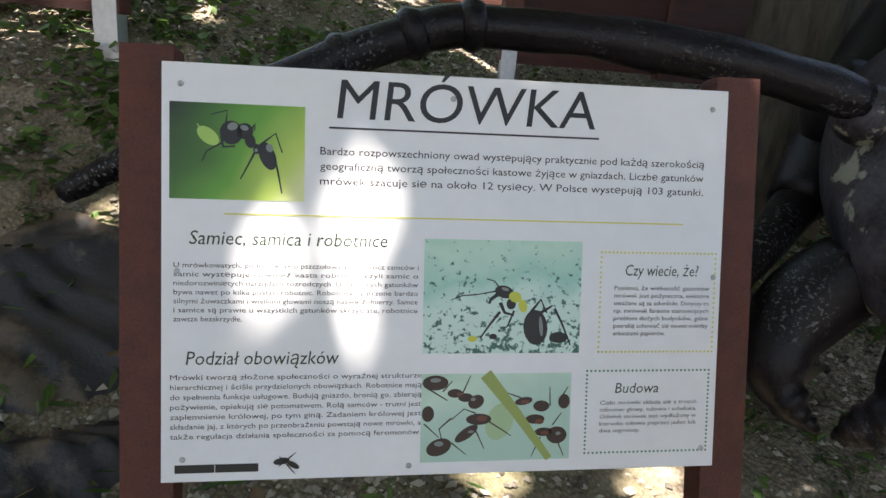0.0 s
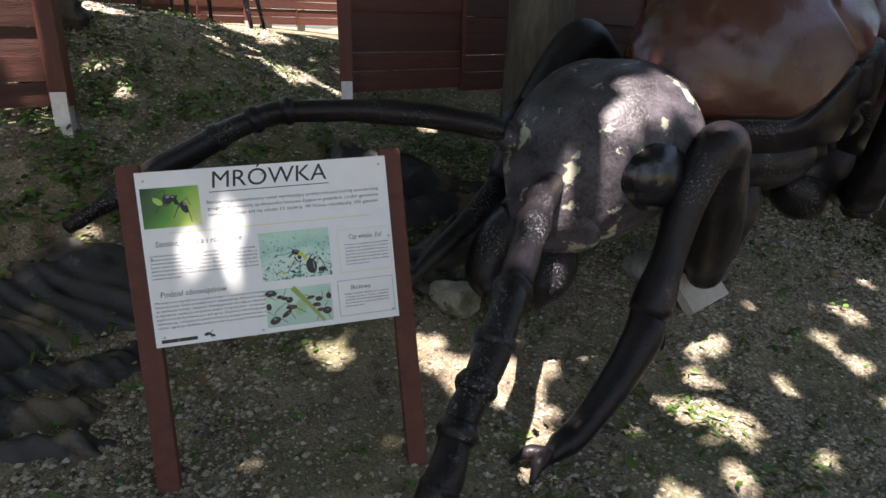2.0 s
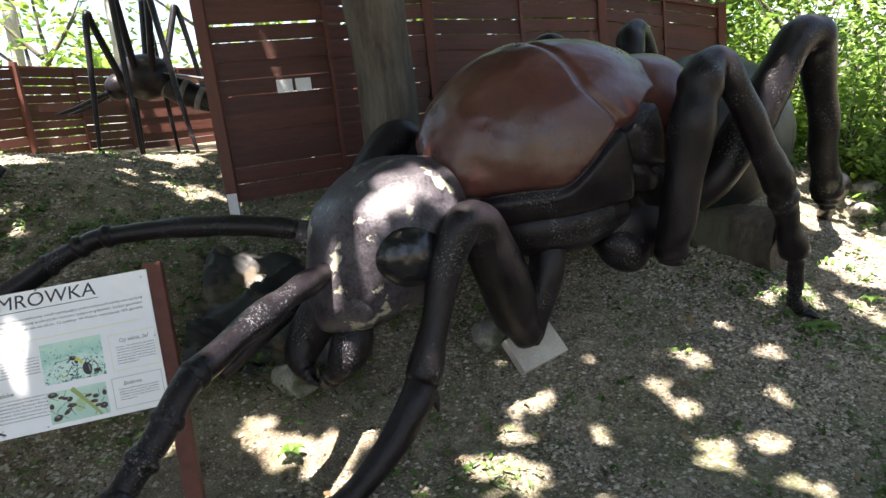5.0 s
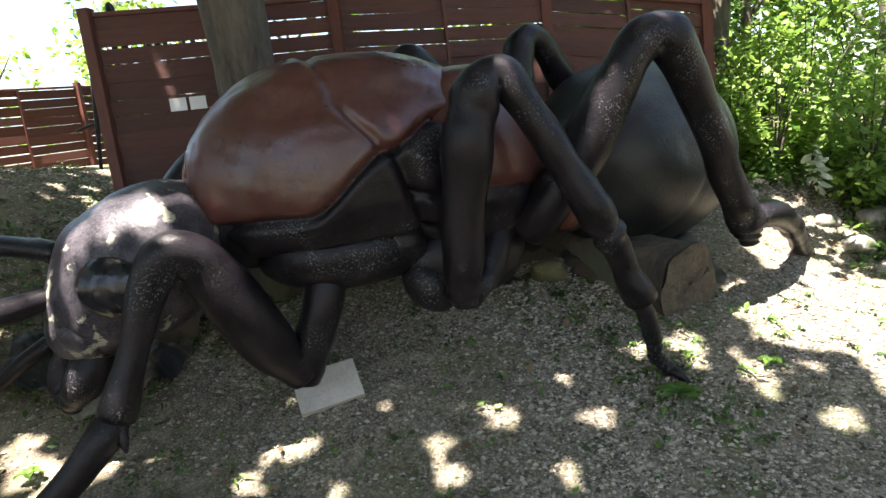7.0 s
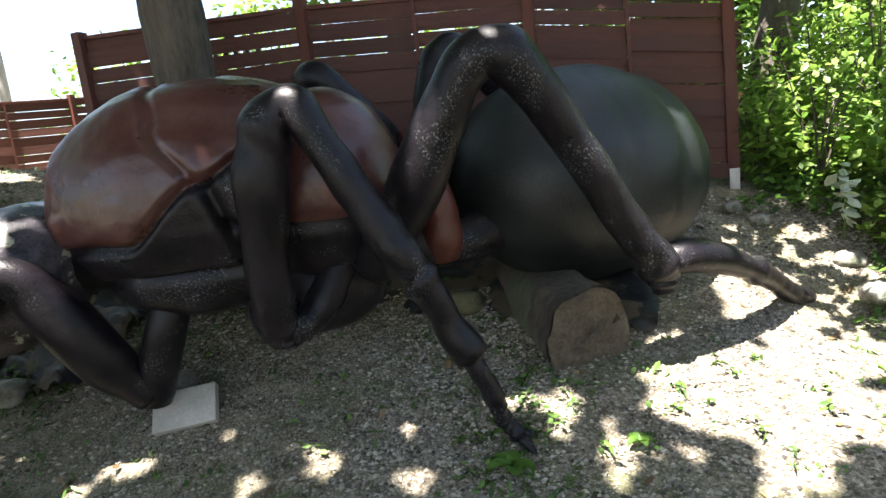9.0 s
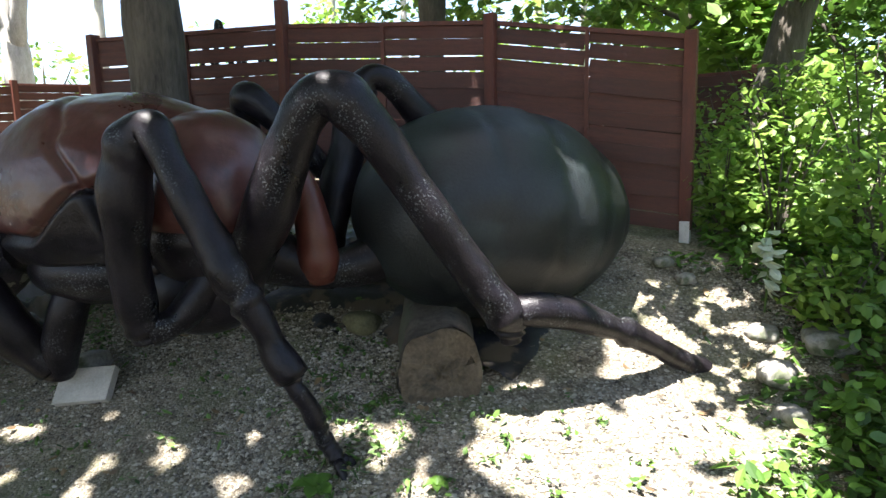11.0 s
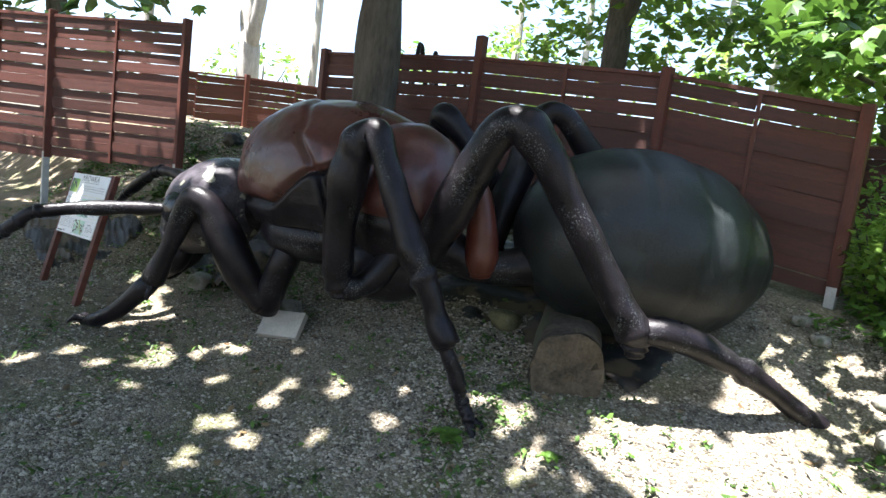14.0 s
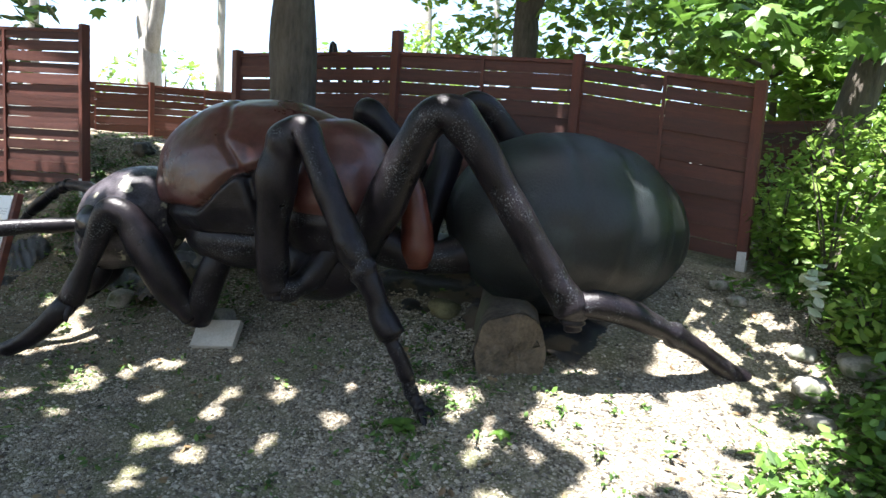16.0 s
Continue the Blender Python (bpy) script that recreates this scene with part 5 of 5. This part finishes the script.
def far_statue():
    """Long-legged fly: humped body, drooping striped tail, a pair of stiff wings, six high-kneed legs."""
    S = Sculpt()
    c = Vector((-1.12, 5.45, gz(-1.12, 5.45)))
    add = lambda vf, m=0: S.add(vf, m)
    add(ellipsoid((c.x, c.y, c.z + 0.94), axes_of((0.95, -0.2, -0.15)), (0.35, 0.26, 0.27), 36, 22))
    add(ellipsoid((c.x - 0.36, c.y + 0.06, c.z + 0.86), axes_of((0.7, -0.2, 0.5)), (0.16, 0.14, 0.16), 24, 16))
    tail = [(0.22, 0.82, 0.14), (0.40, 0.72, 0.16), (0.58, 0.62, 0.14), (0.76, 0.52, 0.10), (0.90, 0.46, 0.03)]
    add(tube([(c.x + x, c.y - 0.1 * x, c.z + z, r) for x, z, r in tail], 6, 16))
    for x, z, r in tail[:4]:
        add(tube([(c.x + x, c.y - 0.1 * x, c.z + z, r * 1.06), (c.x + x + 0.06, c.y - 0.1 * x, c.z + z - 0.03, r * 1.06)], 2, 16), 1)
    for s in (-1, 1):
        add(ellipsoid((c.x + 0.62, c.y + s * 0.22, c.z + 0.86), axes_of((0.93, 0.28 * s, -0.24)), (0.50, 0.12, 0.012), 30, 14), 1)
        add(tube([(c.x - 0.45, c.y + 0.06 * s, c.z + 0.80, 0.035), (c.x - 0.75, c.y + 0.12 * s, c.z + 0.68, 0.03), (c.x - 1.05, c.y + 0.16 * s, c.z + 0.60, 0.012)], 5, 8))
    for k in range(6):
        s = -1 if k % 2 else 1
        q = k // 2
        x, y, up = c.x - 0.2 + 0.16 * q, c.y + s * 0.15, (1.62, 1.95, 1.8)[q]
        run = (-0.25, 0.05, 0.5)[q]
        add(tube([(x, y, c.z + 0.82, 0.045), (x + 0.4 * run, y + s * 0.3, c.z + up - 0.15, 0.04), (x + 0.46 * run, y + s * 0.36, c.z + up, 0.036), (x + 0.55 * run, y + s * 0.42, c.z + up - 0.15, 0.036), (x + 0.8 * run, y + s * 0.5, c.z + 0.6, 0.03), (x + run, y + s * 0.55, c.z - 0.02, 0.02)], 5, 10))
    ob = from_lists("insect_statue", S.v, S.f, [BLACK, PALE_WING], smooth=True, ids=S.m)
    return tagged(ob, "dark long-legged fly sculpture with grey wings on the upper clearing", "statue")


far_statue()


# ---- plants on the ground ----
def weeds(seed, count, area, size, shape, spread, keep, name, label, mat_=WEED, per=(4, 9)):
    L = Leaves(seed)
    r = L.r
    n = 0
    tries = 0
    while n < count and tries < count * 30:
        tries += 1
        x, y = r.uniform(*area[0]), r.uniform(*area[1])
        if r.random() > keep(x, y):
            continue
        z = gz(x, y)
        for _ in range(r.randint(*per)):
            a, d = r.uniform(0, 6.28), spread * r.random()
            L.leaf((x + d * math.cos(a), y + d * math.sin(a), z + r.uniform(0.005, spread * 0.9)), size * r.uniform(0.5, 1.3), shape)
        n += 1
    return tagged(L.make(name, mat_), label, "weeds", kind="stuff")


def bank_keep(x, y):
    n = noise.noise(Vector((x * 1.1, y * 1.1, 4)))
    k = 0.04 + 0.25 * sm(0.1, 0.5, n)
    k += 0.75 * sm(0.5, 1.0, y - 0.22 * x) * sm(2.4, 1.9, y - 0.22 * x) * sm(2.5, 1.0, x) * sm(-0.3, 0.3, n + 0.25)
    k += 0.5 * sm(5.6, 6.3, x) * sm(0.8, 2.0, y)
    return (k) * (1 - 0.9 * sm(4.5, 4.9, x) * sm(6.1, 5.8, x) * sm(0.9, 1.2, y))


weeds(201, 1500, ((-3.2, 7.5), (-1.2, 3.6)), 0.045, "plain", 0.06, bank_keep, "ground_weeds", "low green weeds scattered over the earth bank")
weeds(202, 480, ((-3.6, 1.2), (0.3, 1.75)), 0.05, "plain", 0.07, lambda x, y: (0.2 + sm(0, 0.3, noise.noise(Vector((x * 1.5, y * 1.5, 9))))) * (sm(0.75, 0.9, y) if x > -2.2 else 1.0), "leafy_weeds", "broad-leaved weeds under the fence gap")
weeds(203, 90, ((2.6, 5.6), (1.0, 1.9)), 0.04, "plain", 0.045, lambda x, y: 0.15 + 0.8 * sm(0.1, 0.4, noise.noise(Vector((x * 2, y * 2, 2)))), "shade_weeds", "small green weeds in the shade of the ant")
weeds(204, 2000, ((5.2, 8.5), (0.9, 6.5)), 0.085, "plain", 0.14, lambda x, y: sm(0.0, 0.5, x - (5.95 if y < 3.3 else 5.3) + 0.25 * noise.noise(Vector((x, y, 0)) * 2)), "bank_weeds", "dense green undergrowth beside the sunny earth", LEAF, (5, 10))
weeds(205, 500, ((-3.0, 7.0), (-1.0, 3.4)), 0.06, "plain", 0.03, lambda x, y: 0.5, "dry_leaves", "scattered dry brown leaves", leaf_material("dry_leaf", (0.09, 0.055, 0.03), (0.26, 0.18, 0.09), 0.1), (1, 2))


def plantain(x, y, size, label, seed):
    root = empty("broadleaf_plant", (x, y, gz(x, y)), label, "plant")
    r = random.Random(seed)
    for k in range(5):
        a = k * 1.3 + r.uniform(-0.3, 0.3)
        v, f = [], []
        for i in range(9):
            t = i / 8
            w = 0.34 * math.sin(math.pi * min(1, t * 0.9 + 0.08)) ** 0.8 * size
            c = Vector((math.cos(a), math.sin(a), 0)) * t * size
            s = Vector((-math.sin(a), math.cos(a), 0))
            z = 0.025 + 0.02 * math.sin(t * 3.0)
            v += [c + s * w + Vector((0, 0, z + 0.015)), c + Vector((0, 0, z)), c - s * w + Vector((0, 0, z + 0.015))]
        for i in range(8):
            b = 3 * i
            f += [(b, b + 1, b + 4, b + 3), (b + 1, b + 2, b + 5, b + 4)]
        from_lists("leaf", v, f, LEAF, root, smooth=True)
    return root


plantain(4.20, 0.82, 0.12, "single broad green plantain rosette on the gravel", 1)
plantain(0.85, 0.25, 0.07, "small green rosette on the earth", 2)
plantain(4.75, 1.05, 0.07, "small green rosette on the gravel", 3)

# pale-flowered nettle at the edge of the sunny patch
net = empty("flowering_plant", (5.95, 3.15, gz(5.95, 3.15)), "tall weed with pale drooping leaves on the bank", "plant")
trunk_mesh([(0, 0, -0.03, 0.008), (0.01, 0, 0.25, 0.007), (0.0, 0.01, 0.52, 0.004)], net, WEED, "stem", sides=6)
L = Leaves(77)
for k in range(26):
    L.leaf((random.uniform(-0.03, 0.03), random.uniform(-0.03, 0.03), 0.2 + 0.34 * (k / 26)), 0.12, "plain", 0.6)
L.make("leaves", leaf_material("pale_leaf", (0.35, 0.42, 0.28), (0.62, 0.66, 0.52), 0.2), net)


# ---- gravel ----
def gravel(count, seed):
    r = random.Random(seed)
    octa = [(1, 0, 0), (0, 1, 0), (-1, 0, 0), (0, -1, 0), (0, 0, 1), (0, 0, -0.6)]
    tri = [(0, 1, 4), (1, 2, 4), (2, 3, 4), (3, 0, 4), (1, 0, 5), (2, 1, 5), (3, 2, 5), (0, 3, 5)]
    v, f = [], []
    while len(v) < count * 6:
        x, y = r.uniform(-2.5, 7.0), r.uniform(-1.2, 3.6)
        if r.random() > 0.25 + 0.9 * sm(-0.25, 0.3, noise.noise(Vector((x * 0.9, y * 0.9, 1)))):
            continue
        s = 0.005 + 0.013 * r.random() ** 3
        a = r.uniform(0, 6.28)
        n = len(v)
        z = gz(x, y) + 0.028 * noise.noise(Vector((x, y, 0)) * 1.6) + 0.014 * noise.noise(Vector((x, y, 0)) * 6)
        sx, sy = s * r.uniform(0.8, 1.6), s * r.uniform(0.7, 1.1)
        for p in octa:
            px, py = p[0] * sx, p[1] * sy
            v.append((x + px * math.cos(a) - py * math.sin(a), y + px * math.sin(a) + py * math.cos(a), z + p[2] * s * 0.7 + s * 0.1))
        f += [tuple(n + i for i in t) for t in tri]
    m = bpy.data.materials.new("pebbles")
    m.use_nodes = True
    nn, ll = m.node_tree.nodes, m.node_tree.links
    g = nn.new("ShaderNodeNewGeometry")
    ramp = nn.new("ShaderNodeValToRGB")
    ramp.color_ramp.elements[0].color, ramp.color_ramp.elements[1].color = (0.04, 0.032, 0.024, 1), (0.44, 0.40, 0.32, 1)
    ll.new(g.outputs["Random Per Island"], ramp.inputs[0])
    ll.new(ramp.outputs[0], nn["Principled BSDF"].inputs["Base Color"])
    nn["Principled BSDF"].inputs["Roughness"].default_value = 0.85
    return tagged(from_lists("gravel", v, f, m), "loose grey-brown gravel strewn over the earth", "gravel", kind="stuff")


gravel(130000, 5)
weeds(206, 1300, ((-2.5, 6.5), (-1.0, 3.0)), 0.07, "blade", 0.04, lambda x, y: 0.05 + sm(0.0, 0.4, noise.noise(Vector((x * 1.3, y * 1.3, 7)))) * (1 - 0.9 * sm(4.6, 5.0, x) * sm(6.1, 5.8, x)), "grass_blades", "sparse short grass blades in the gravel", WEED, (2, 5))
